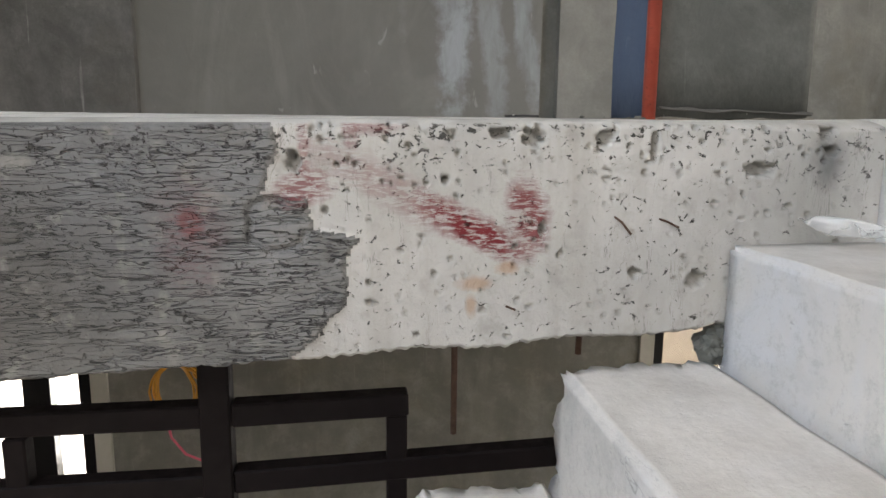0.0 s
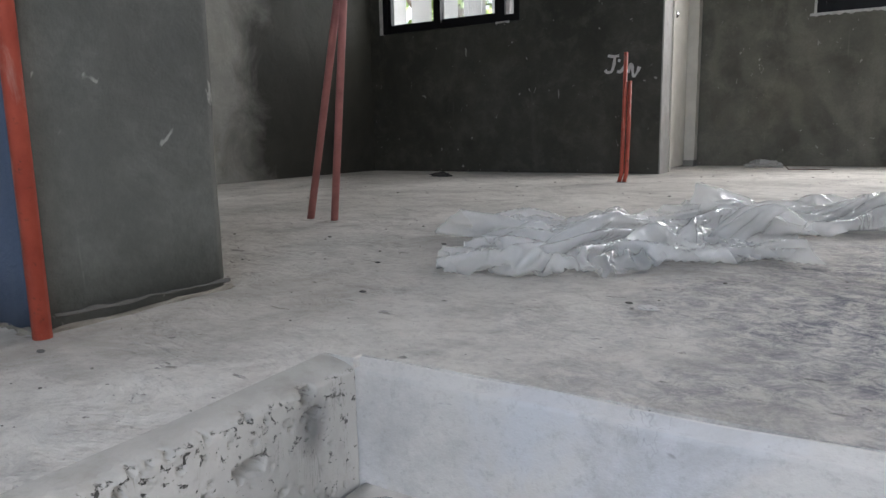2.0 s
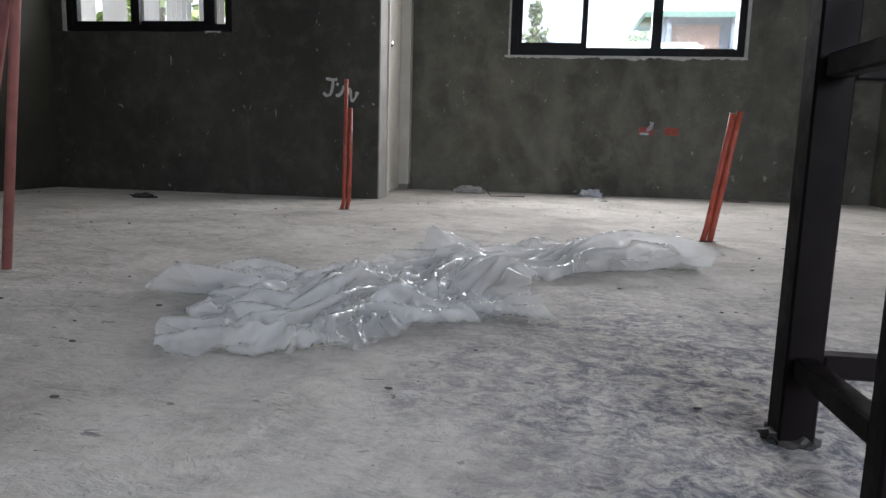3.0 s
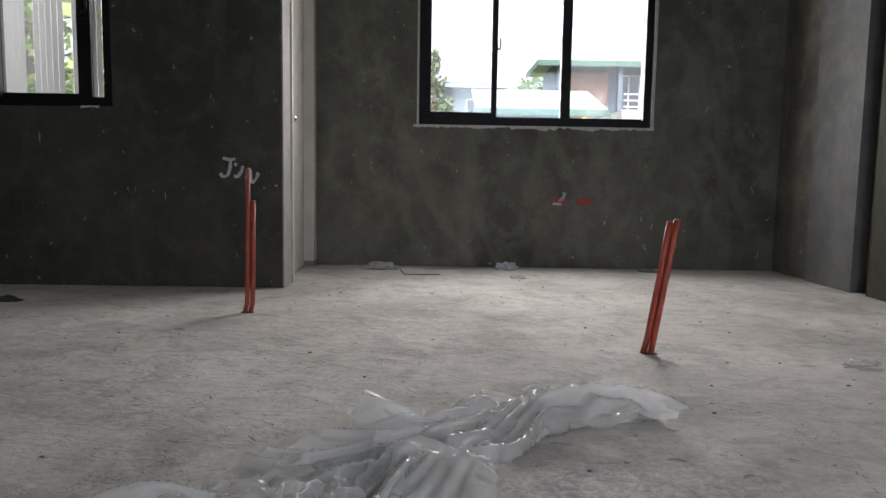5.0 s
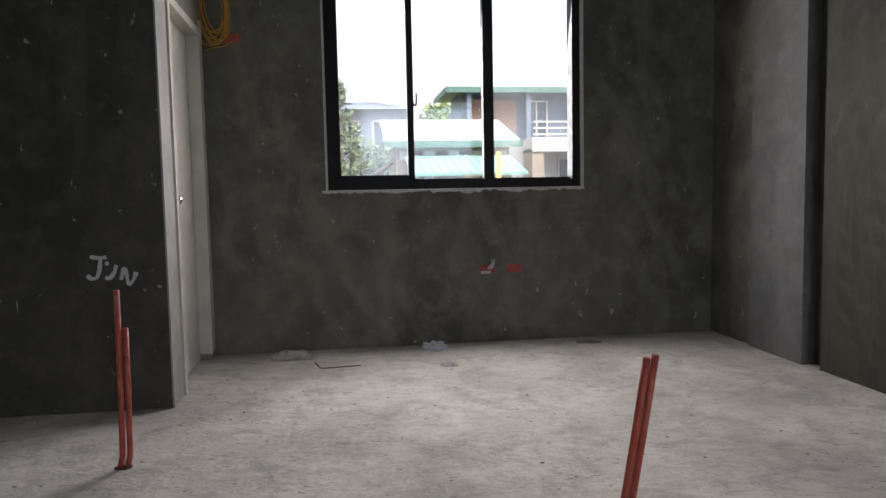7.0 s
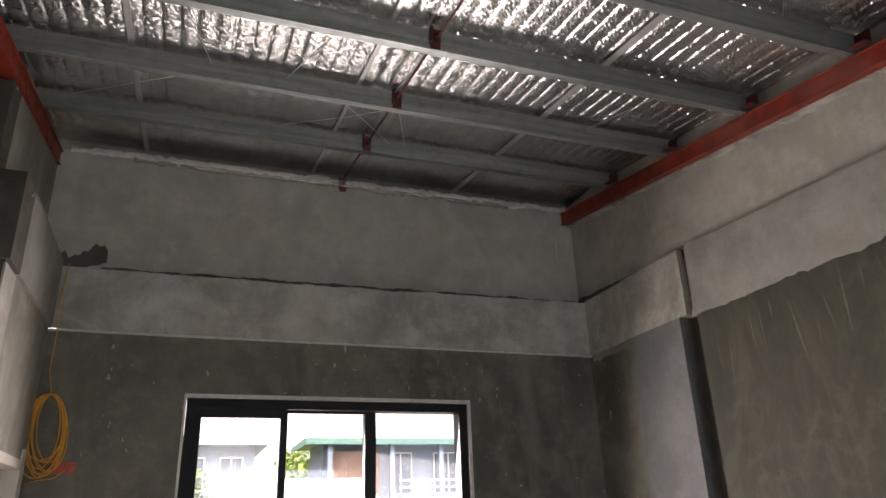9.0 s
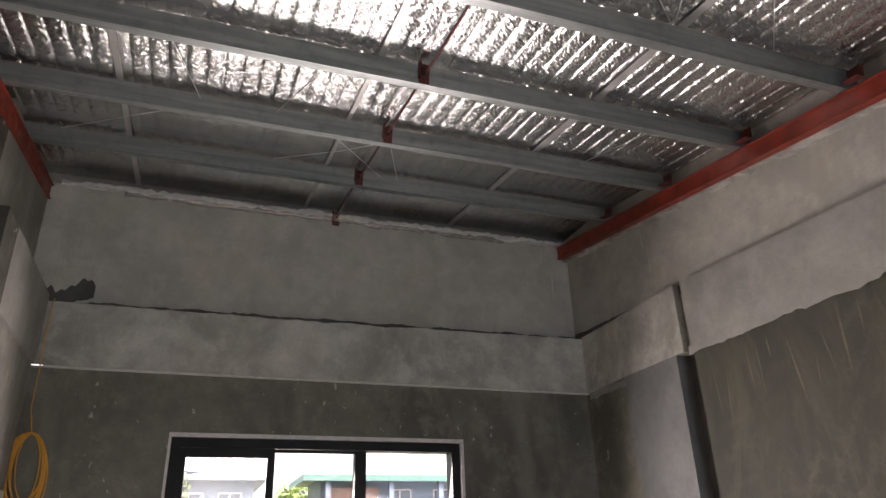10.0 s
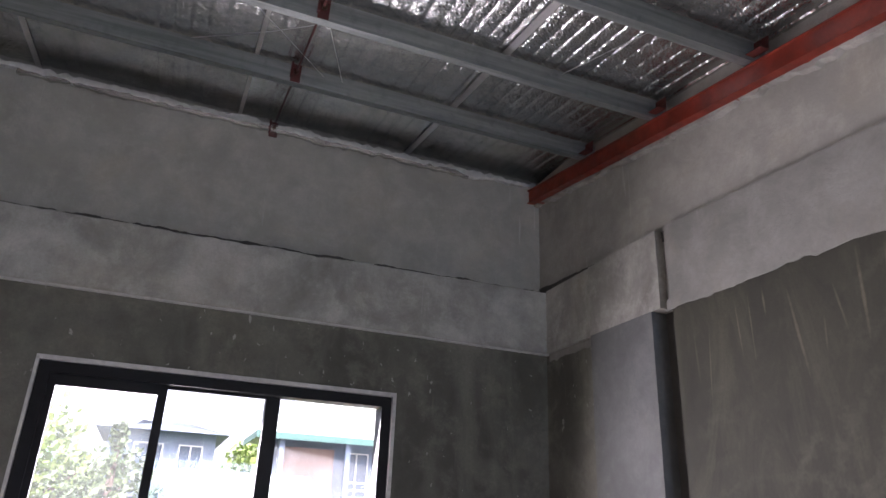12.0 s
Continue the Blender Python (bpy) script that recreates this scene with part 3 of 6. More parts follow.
# Upward faces get a beige dust tone, brightened to paint in top light.
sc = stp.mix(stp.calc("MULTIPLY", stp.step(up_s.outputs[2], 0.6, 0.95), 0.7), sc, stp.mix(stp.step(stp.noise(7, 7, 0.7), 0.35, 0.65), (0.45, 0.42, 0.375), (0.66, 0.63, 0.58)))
stp.colour(sc)
stp.bump(stp.noise(9, 6, 0.65), 0.4, 0.01)
stp.bump(stp.noise(24, 5, 0.7), 0.3, 0.005)
stp.bump(stp.noise(80, 4, 0.7), 0.45, 0.003)
M_STEP = stp.m


def wall_prism(bm, x0, x1, y0, y1, z0, z1, holes=(), along="x"):
    """One closed wall with rectangular holes (a0, a1, z0, z1) cut right through."""
    a0, a1 = (x0, x1) if along == "x" else (y0, y1)
    b0, b1 = (y0, y1) if along == "x" else (x0, x1)
    cu = sorted({a0, a1, *[q for h in holes for q in h[:2] if a0 < q < a1]})
    cz = sorted({z0, z1, *[q for h in holes for q in h[2:] if z0 < q < z1]})
    verts = {}

    def corner(i, k, b):
        if (i, k, b) not in verts:
            c = (cu[i], b, cz[k]) if along == "x" else (b, cu[i], cz[k])
            verts[i, k, b] = bm.verts.new(c)
        return verts[i, k, b]

    def solid(i, k):
        if not (0 <= i < len(cu) - 1 and 0 <= k < len(cz) - 1):
            return False
        u, z = (cu[i] + cu[i + 1]) / 2, (cz[k] + cz[k + 1]) / 2
        return not any(h[0] < u < h[1] and h[2] < z < h[3] for h in holes)

    for i in range(len(cu) - 1):
        for k in range(len(cz) - 1):
            if not solid(i, k):
                continue
            for b in (b0, b1):
                bm.faces.new([corner(i, k, b), corner(i + 1, k, b), corner(i + 1, k + 1, b), corner(i, k + 1, b)])
            for di, dk, p, q in ((-1, 0, (i, k), (i, k + 1)), (1, 0, (i + 1, k), (i + 1, k + 1)), (0, -1, (i, k), (i + 1, k)), (0, 1, (i, k + 1), (i + 1, k + 1))):
                if not solid(i + di, k + dk):
                    bm.faces.new([corner(*p, b0), corner(*q, b0), corner(*q, b1), corner(*p, b1)])


def structure(name, bm, material, label, category):
    return tagged(part(name, bm, material), label, category, kind="structure")


def wall(name, material, label, *args, **kw):
    bm = bmesh.new()
    wall_prism(bm, *args, **kw)
    return structure(name, bm, material, label, "wall")


# ---- large structure ----
W_N = (-0.885, 0.905, 1.075, 2.48)
W_J = (-3.84, -2.645, 1.06, 2.48)
# W_B and W_E are assumed openings, out of view.
W_B = (-0.4, 1.7, 0.75, 2.75)
W_E = (-1.2, 0.8, 0.35, 2.15)
wall("wall_north", M_NORTH, "dark grey cement rendered wall with a window opening", -1.65, RX + 0.2, NY, NY + 0.15, 0, 2.83, holes=[W_N])
wall("wall_jun", M_WALL, "dark grey cement rendered wall with a painted name", LX, -1.65, JY, JY + 0.15, 0, 2.83, holes=[W_J])
wall("wall_return", M_WALL_MID, "narrow rendered wall with a doorway", -1.80, -1.65, JY + 0.15, NY + 0.11, 0, 2.83, holes=[(5.30, 6.12, 0, 2.1)], along="y")
W_L1, W_L2 = (-1.7, -0.99, -2.3, -1.3), (2.25, 3.1, -2.1, -0.95)
wall("wall_west", M_WALL_MID, "trowelled grey cement wall", LX - 0.21, LX - 0.06, BY, JY + 0.15, -3.0, 4.2, holes=[W_L1, W_L2], along="y")
M_STREAK = streaked_wall()
wall("wall_west_panel", M_STREAK, "grey cement wall panel with white lime streaks", LX - 0.06, LX, -0.62, 1.47, 0.0, 3.3, along="y")
wall("wall_west_bay", corner_shade_wall(), "grey cement wall beyond a recessed joint, corner shade painted in", LX - 0.06, LX, 1.57, JY, 0.0, 3.3, along="y")
wall("pilaster", M_PILASTER, "pale cement pilaster with dark trickle stains", LX - 0.06, LX + 0.06, -1.7, -0.62, 0.0, 3.3, along="y")
wall("wall_east", M_EAST, "trowelled greenish grey cement wall", RX + 0.02, RX + 0.2, BY, 5.055, -3.0, 2.83, holes=[W_E], along="y")
wall("wall_east_pier", M_PIER, "cement pier tinted by cool light beside a recessed joint", RX, RX + 0.2, 5.19, 5.72, 0.0, 2.83, along="y")
wall("wall_east_corner", M_NORTH, "dark cement wall strip in the corner beside a pier", RX + 0.028, RX + 0.2, 5.72, NY, 0.0, 2.83, along="y")
wall("joint_east", M_DARK, "dark recessed joint between wall and pier", RX + 0.09, RX + 0.2, 5.055, 5.19, 0.0, 3.2, along="y")
bm = bmesh.new()
vs = box(bm, RX, RX + 0.2, BY, 5.05, 2.83, 3.24)
for v in vs:
    if v.co.z > 3 and v.co.y < 0:
        v.co.z = 2.88
structure("beam_east", bm, M_BAND_SHADED, "cement ring beam in a shaded tone", "wall")
wall("beam_east_end", M_BAND, "cement ring beam in a shaded tone over the pier", RX, RX + 0.2, 5.12, 5.72, 2.83, 3.24, along="y")
wall("beam_east_corner", M_BAND, "cement ring beam in a shaded tone in the corner", RX + 0.008, RX + 0.2, 5.72, 6.213, 2.83, 3.238, along="y")
wall("wall_east_upper", M_PIER_TOP, "grey cement gable wall above the ring beam", RX + 0.05, RX + 0.2, BY, 6.45, 2.84, 4.1, along="y")
# Dark render on these two pieces paints in the shade of their stair-facing sides.
wall("beam_jun", M_WALL, "cement ring beam in a shaded tone", LX, -1.63, 5.07, 5.28, 2.83, 3.24)
wall("wall_jun_upper", M_WALL, "grey cement wall above the ring beam", LX, -1.785, 5.17, 5.32, 3.24, 3.9)
wall("beam_return", M_BAND_SHADED, "cement ring beam in a shaded tone", -1.84, -1.63, 5.28, 6.213, 2.83, 3.24, along="y")
wall("wall_return_upper", M_WALL_MID, "grey cement wall above the ring beam", -1.94, -1.785, 5.32, 6.36, 3.24, 3.95, along="y")
wall("wall_south", M_WALL_MID, "grey cement wall behind the stairwell", LX, RX, BY - 0.15, BY, -3.0, 4.2, holes=[W_B])

bm = bmesh.new()
# the upper floor round the stairwell
for x0, x1, y0, y1 in ((LX, EDGE_X - 0.35, BY, TOP_Y), (LX, EDGE_X - 0.001, TOP_Y, 5.09), (EDGE_X - 0.001, -0.22, TOP_Y + 0.016, 5.09), (-0.22, RX + 0.02, 1.47, 5.09), (-1.65, RX + 0.12, 5.09, NY), (-4.0, -1.65, 5.24, 6.4)):
    box(bm, x0, x1, y0, y1, -0.12, 0)
structure("floor", bm, M_FLOOR, "rough dusty bare concrete floor", "floor")
bm = bmesh.new()
box(bm, -9, 9, -9, 9, -3.2, -3.0)
structure("floor_lower", bm, M_FLOOR, "bare concrete floor of the storey below", "floor")


def roof_z(y):
    """Underside of the purlins."""
    return 3.93 + 0.142 * (y - 5.66)



bm = bmesh.new()
foil_rng = random.Random(9)


def foil_z(x, y):
    p = Vector((x, y, 0))
    return roof_z(y) + 0.122 + 0.0011 * math.cos(x * 2 * math.pi / 0.082 + 0.5 * noise.noise(p * 1.3)) + 0.0055 * max(0.0, math.cos(x * 2 * math.pi / 0.082)) ** 8 + 0.0005 * noise.noise(p * 40) + foil_rng.uniform(-0.0017, 0.0017) + 0.003 * noise.noise(p * 2.2)


def foil_sheet(x0, x1, nx, y0, y1, ny):
    rows = [[bm.verts.new((x0 + (x1 - x0) * i / nx, y0 + (y1 - y0) * j / ny, foil_z(x0 + (x1 - x0) * i / nx, y0 + (y1 - y0) * j / ny))) for j in range(ny + 1)] for i in range(nx + 1)]
    for a, b in zip(rows, rows[1:]):
        for j in range(ny):
            bm.faces.new((a[j], b[j], b[j + 1], a[j + 1]))


foil_sheet(-2.1, 2.3, 490, 2.7, 6.6, 430)
foil_sheet(-4.2, -2.1, 150, 2.7, 6.6, 60)
foil_sheet(-4.2, 2.3, 480, -2.0, 2.7, 24)
foil = Mat("foil", 0.3, 0.97)
foil.colour(foil.mix(foil.step(foil.noise(9, 5, 0.7), 0.3, 0.7), (0.50, 0.50, 0.49), (0.76, 0.76, 0.74)))
foil.rough(foil.step(foil.noise(3, 4), 0.3, 0.7, 0.17, 0.27))
foil.bump(foil.noise(230, 2, 0.6), 0.5, 0.002)
M_FOIL = foil.m
structure("ceiling", bm, M_FOIL, "crinkled silver foil insulation under a corrugated roof", "ceiling")

# ring beam and gable over the large window
def ragged_wall(name, material, label, x0, x1, y0, y1, z0, top, rough, seed, step=0.03):
    """A wall piece whose top edge is uneven; top(x) gives its height."""
    bm = bmesh.new()
    n = max(2, int((x1 - x0) / step))
    cols = []
    for i in range(n + 1):
        x = x0 + (x1 - x0) * i / n
        zt = top(x) + rough * (noise.noise((x * 4, seed, 0)) + 0.6 * noise.noise((x * 17, seed, 3)))
        cols.append([bm.verts.new(c) for c in ((x, y0, z0), (x, y0 + 0.006 * noise.noise((x * 6, seed, 9)), zt - 0.006), (x, y0 + 0.012, zt), (x, y1, zt), (x, y1, z0))])
    for a, b in zip(cols, cols[1:]):
        for k in range(4):
            bm.faces.new((a[k], b[k], b[k + 1], a[k + 1]))
    return structure(name, bm, material, label, "wall")


ragged_wall("beam_north", M_BAND, "cement ring beam in a shaded tone over the window", -1.63, RX + 0.2, 6.213, 6.42, 2.83, lambda x: 3.208 + 0.014 * max(0.0, x), 0.012, 1.0)
ragged_wall("wall_north_upper", M_GABLE, "grey cement gable wall with a ragged top", -1.89, RX + 0.2, 6.36, 6.5, 3.2, lambda x: 4.045, 0.018, 2.0)
# Unseen box added to keep sky from showing through the roof gap.
wall("gable_sky_block", M_UPPER, "unseen block that shuts out sky behind the gable head", -4.1, RX + 0.3, 6.47, 6.62, 3.2, 4.5)
wall("gable_west", M_UPPER, "masonry closing the west gable", LX - 0.2, LX, BY, 6.6, 3.3, 4.5, along="y")
wall("gable_east", M_UPPER, "masonry closing the east gable", RX + 0.21, RX + 0.32, BY, 6.6, 3.2, 4.5, along="y")
def ribbon(name, material, label, pts, n, low, high, rough, seed, out):
    """A ragged band of mortar along pts[0] to pts[1], standing out by the vector out."""
    bm = bmesh.new()
    p0, p1, o = Vector(pts[0]), Vector(pts[1]), Vector(out)
    cols = []
    for i in range(n + 1):
        p = p0.lerp(p1, i / n)
        q = (p - p0).length
        a = low + rough * (noise.noise((q * 5, seed, 0)) + 0.6 * noise.noise((q * 21, seed, 1)))
        b = high + rough * (noise.noise((q * 6, seed, 5)) + 0.7 * noise.noise((q * 24, seed, 6)))
        b = max(b, a + 0.002)
        cols.append([bm.verts.new(p + Vector((0, 0, a)) + o * 0.0), bm.verts.new(p + Vector((0, 0, a + 0.002)) + o), bm.verts.new(p + Vector((0, 0, b - 0.001)) + o), bm.verts.new(p + Vector((0, 0, b)))])
    for a, b in zip(cols, cols[1:]):
        for k in range(3):
            bm.faces.new((a[k], b[k], b[k + 1], a[k + 1]))
    structure(name, bm, material, label, "mortar")


# The dark joint strips also paint the shadow line above the beam ledge.
ribbon("joint_north", M_DARK, "dark ragged strip for joint and shadow above the ring beam", ((-1.74, 6.359, 3.215), (RX + 0.05, 6.359, 3.24)), 360, 0.0, 0.045, 0.013, 3.0, (0, -0.004, 0))
ribbon("mortar_trim", M_LIME, "ragged white mortar where wall meets roof", ((-1.72, 6.352, 4.045), (RX + 0.04, 6.352, 4.045)), 430, -0.022, 0.014, 0.026, 21.0, (0, -0.028, 0))
ribbon("foil_flap", M_FOIL, "torn bright foil edge folded down on the wall head", ((-1.35, 6.345, 4.03), (1.35, 6.345, 4.03)), 400, -0.03, 0.02, 0.026, 33.0, (0, -0.02, 0))
ribbon("joint_east_upper", M_DARK, "dark ragged strip for joint and shadow above the ring beam", ((RX + 0.049, BY, 2.87), (RX + 0.049, 6.36, 3.245)), 420, 0.0, 0.056, 0.010, 5.0, (-0.004, 0, 0))
ribbon("mortar_east", M_BAND, "ragged mortar under the red rafter", ((RX + 0.049, BY, roof_z(BY) - 0.11), (RX + 0.049, 6.36, roof_z(6.36) - 0.11)), 420, -0.016, 0.012, 0.034, 8.0, (-0.04, 0, 0))
ribbon("mortar_beam", M_BAND_SHADED, "smeared mortar along the ring beam foot", ((RX + 0.001, BY, 2.83), (RX + 0.001, 5.07, 2.83)), 260, -0.03, 0.02, 0.022, 11.0, (-0.004, 0, 0))
ribbon("mortar_corner", M_BAND_SHADED, "pale mortar smeared down from the ring beam", ((RX + 0.027, 5.72, 2.83), (RX + 0.027, 6.21, 2.83)), 60, -0.05, 0.002, 0.02, 15.0, (-0.004, 0, 0))
ribbon("joint_patch", M_DARK, "dark broken hole in the corner above the beam", ((-1.72, 6.357, 3.26), (-1.42, 6.357, 3.26)), 60, -0.01, 0.10, 0.07, 14.0, (0, -0.006, 0))
# Added pale strip that paints the light caught on the beam's lower edge.
bm = bmesh.new()
box(bm, -1.7, RX + 0.2, 6.221, 6.4, 2.822, 2.829)
structure("beam_highlight", bm, M_LIME, "pale strip for light caught under the ring beam", "trim")

# ---- the cast edge of the floor along the stairwell ----
rng = random.Random(4)
pits = []
for i in range(300):
    y, z = rng.uniform(0.36, 1.15), -0.31 * rng.random() ** 1.7
    r = rng.choice((0.0010, 0.0012, 0.0014, 0.0016, 0.002, 0.0026)) * (1.3 if z > -0.06 else 1.0)
    pits.append((y, z, r * rng.uniform(0.8, 1.8), r * rng.uniform(0.7, 1.5), rng.uniform(0.5, 1.0)))
for y, z, a, b in ((0.62, -0.025, 0.016, 0.007), (0.665, -0.03, 0.014, 0.014), (0.76, -0.03, 0.012, 0.01), (0.55, -0.083, 0.004, 0.004), (0.81, -0.21, 0.008, 0.006), (0.9, -0.22, 0.012, 0.012),
                   (1.075, -0.018, 0.011, 0.012), (1.085, -0.045, 0.008, 0.007), (0.98, -0.07, 0.02, 0.01), (0.36, -0.06, 0.008, 0.012), (0.68, -0.15, 0.004, 0.01), (0.83, -0.04, 0.006, 0.016)):
    pits.append((y, z, a, b, 1.6))
grid_pits = {}
for p in pits:
    for a in range(int((p[0] - 2 * p[2]) / 0.02) - 1, int((p[0] + 2 * p[2]) / 0.02) + 2):
        for b in range(int((p[1] - 2 * p[3]) / 0.02) - 2, int((p[1] + 2 * p[3]) / 0.02) + 2):
            grid_pits.setdefault((a, b), []).append(p)


def edge_bottom(y):
    return -0.335 + 0.043 * max(y, 0) + 0.006 * noise.noise((y * 9, 7, 0)) + 0.005 * noise.noise((y * 40, 3, 0)) + 0.004 * noise.noise((y * 95, 3, 0))


COAT_END = ((0.0, 0.33), (-0.05, 0.34), (-0.07, 0.325), (-0.10, 0.325), (-0.105, 0.375), (-0.145, 0.38), (-0.157, 0.446), (-0.175, 0.43), (-0.245, 0.428), (-0.262, 0.40), (-0.285, 0.388), (-0.31, 0.355), (-0.40, 0.34))


def coat_end(y, z):
    """Distance into the cement coat, whose ragged end steps out and in down the face."""
    for (za, a), (zb, b) in zip(COAT_END, COAT_END[1:]):
        if z >= zb:
            break
    end = a + (b - a) * min(1, max(0, (za - z) / (za - zb)))
    return end - y + 0.007 * noise.noise((y * 20, z * 45, 1)) + 0.005 * noise.noise((y * 70, z * 110, 2))


def ring(y, z):
    """A round patch broken out of the coat: 1 on its rim."""
    return math.hypot((y - 0.338) / 0.038, (z + 0.138) / 0.033) + 0.22 * noise.noise((y * 40, z * 40, 6))


def edge_out(y, z):
    """How far the face stands out: creased trowel coat at the near end, pitted cast concrete at the other."""
    k = min(1, max(0, coat_end(y, z) / 0.006))
    warp = 0.02 * noise.noise((y * 5, z * 9, 4))
    ridge = 1 - abs(noise.noise((y * 13 + 3 * warp, (z + 1.2 * warp) * 72, 1)))
    ridge2 = 1 - abs(noise.noise((y * 24, (z + warp * 1.5) * 110, 5)))
    open_ = min(1, max(0, 0.5 + 1.6 * noise.noise((y * 9, z * 13, 7))))
    overlay = 0.007 - open_ * (0.004 * ridge ** 24 + 0.002 * ridge2 ** 20) + 0.003 * noise.noise((y * 6, z * 14, 8)) + 0.0008 * noise.noise((y * 30, z * 90, 6))
    d = ring(y, z)
    if d < 1.25:
        overlay -= 0.009 * max(0, 1 - abs(d - 1) / 0.14) if z < -0.145 or y < 0.35 else 0
        if d < 0.95:
            overlay -= 0.0025
    cast = 0.0014 * noise.noise((y * 11, z * 11, 2)) + 0.0009 * noise.noise((y * 60, z * 60, 2))
    for py, pz, a, b, d in grid_pits.get((math.floor(y / 0.02), math.floor(z / 0.02)), ()):
        q = ((y - py) / a) ** 2 + ((z - pz) / b) ** 2 + 1.1 * noise.noise((y * 130, z * 130, py * 50)) + 0.5 * noise.noise((y * 320, z * 320, 1))
        if q < 1.2:
            cast -= 0.017 * d * min(1, (1.2 - q) * 2.5)
    return overlay * k + cast * (1 - k)


bm = bmesh.new()
ys = [BY + (0.0 - BY) * i / 40 - 0.1 for i in range(40)] + [-0.1 + (TOP_Y + 0.1) * i / 440 for i in range(441)]
cols = []
for y in ys:
    lip = 0.006 * noise.noise((y * 13, 11, 0)) + 0.004 * noise.noise((y * 45, 12, 0))
    zb = edge_bottom(y)
    dip = min(1.0, (TOP_Y - y) / 0.25) + 1.3 * max(0.0, 0.55 - y)
    col = [bm.verts.new((EDGE_X - 0.351, y, 0.0)), bm.verts.new((EDGE_X - 0.26, y, -0.003 * dip)), bm.verts.new((EDGE_X - 0.12, y, -0.005 * dip)), bm.verts.new((EDGE_X - 0.05, y, -0.006 * dip)), bm.verts.new((EDGE_X - 0.018 + lip, y, -0.007 * max(1.0, dip) + 0.002 * noise.noise((y * 20, 1, 1)))), bm.verts.new((EDGE_X - 0.006 + lip, y, -0.003 - 0.008 * max(1.0, dip)))]
    for j in range(1, 92):
        z = -0.005 - 0.008 * max(1.0, dip) + (zb + 0.008 + 0.008 * max(1.0, dip)) * j / 92
        col.append(bm.verts.new((EDGE_X + edge_out(y, z) + lip * max(0, 1 - j / 5), y, z)))
    col += [bm.verts.new((EDGE_X - 0.012, y, zb)), bm.verts.new((EDGE_X - 0.25, y, zb + 0.01)), bm.verts.new((EDGE_X - 0.25, y, -0.1))]
    cols.append(col)
for a, b in zip(cols, cols[1:]):
    for k in range(len(a) - 1):
        f = bm.faces.new((a[k], b[k], b[k + 1], a[k + 1]))
        f.smooth = True
        m = f.calc_center_median()
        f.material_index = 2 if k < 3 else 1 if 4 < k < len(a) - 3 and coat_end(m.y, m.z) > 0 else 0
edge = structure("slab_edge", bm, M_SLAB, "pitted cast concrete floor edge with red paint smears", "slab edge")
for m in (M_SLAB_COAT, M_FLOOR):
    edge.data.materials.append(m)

# ---- stairs ----
stairs = thing("staircase", -0.66, TOP_Y, 0, "bare pale concrete stair flight with rough edges", "staircase")
stairs["kind"] = "structure"
GOING, RISE = 0.235, 0.17


def rough_block(x0, x1, y0, y1, z0, z1, seed, step=0.02, amp=0.003, round_=0.008, chipped=False):
    """A cast block with slightly wavy faces and worn edges."""
    bm = bmesh.new()
    box(bm, x0, x1, y0, y1, z0, z1)
    bmesh.ops.bevel(bm, geom=bm.edges[:], offset=round_, segments=2, affect="EDGES")
    n = int(max(x1 - x0, y1 - y0, z1 - z0) / step)
    long = [e for e in bm.edges if e.calc_length() > step * 2]
    bmesh.ops.subdivide_edges(bm, edges=long, cuts=min(n, 30), use_grid_fill=True)
    for v in bm.verts:
        p = v.co * 9 + Vector((seed, 0, 0))
        v.co += Vector((noise.noise(p), noise.noise(p + Vector((0, 9, 0))), noise.noise(p + Vector((0, 0, 9))))) * amp
        if chipped and v.co.x < x0 + 0.02:
            v.co += Vector((noise.noise(p * 4) + 0.6 * noise.noise(p * 11), noise.noise(p * 4 + Vector((3, 0, 0))), 0.5 * noise.noise(p * 5 + Vector((0, 7, 0))))) * 0.018
    for f in bm.faces:
        f.smooth = True
    return bm


for k in range(1, 9):
    y1 = TOP_Y - GOING * (k - 1) + (0.004 if k > 1 else 0)
    y0 = TOP_Y - GOING * k + 0.012
    if k == 3:
        y0 += 0.045
    if k == 4:
        y1 += 0.045
    x0 = EDGE_X + 0.003 if k == 1 else EDGE_X
    low = 0.02 if 3 < k < 8 else 0.0
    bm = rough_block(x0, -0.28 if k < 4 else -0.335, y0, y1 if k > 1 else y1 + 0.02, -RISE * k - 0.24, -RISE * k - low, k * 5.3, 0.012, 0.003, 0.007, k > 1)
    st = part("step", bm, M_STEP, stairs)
    st.matrix_parent_inverse = stairs.matrix_world.inverted()
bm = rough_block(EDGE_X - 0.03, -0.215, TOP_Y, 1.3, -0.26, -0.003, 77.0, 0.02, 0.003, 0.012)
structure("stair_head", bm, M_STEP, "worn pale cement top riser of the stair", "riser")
bm = bmesh.new()
box(bm, -1.05, RX + 0.02, BY, 1.2, -1.55, -1.36)
structure("floor_landing", bm, M_FLOOR, "bare concrete half landing", "floor")
wall("wall_landing", M_WALL_MID, "grey cement wall under the floor edge", -0.2, RX + 0.02, 1.49, 1.6, -3.0, -0.12)

# ---- roof frame ----
def channel(name, material, profile, ends, label, category, group):
    """A folded steel section: each flat strip (part name, profile corners) runs between the two ends."""
    e = thing(name, 0, 0, 0, label, category, group)
    for piece, corners in profile:
        bm = bmesh.new()
        a, b = ([bm.verts.new(end(u, v)) for u, v in corners] for end in ends)
        for i in range(4):
            bm.faces.new((a[i], a[(i + 1) % 4], b[(i + 1) % 4], b[i]))
        bm.faces.new(a[::-1])
        bm.faces.new(b)
        part(piece, bm, material, e)
    return e


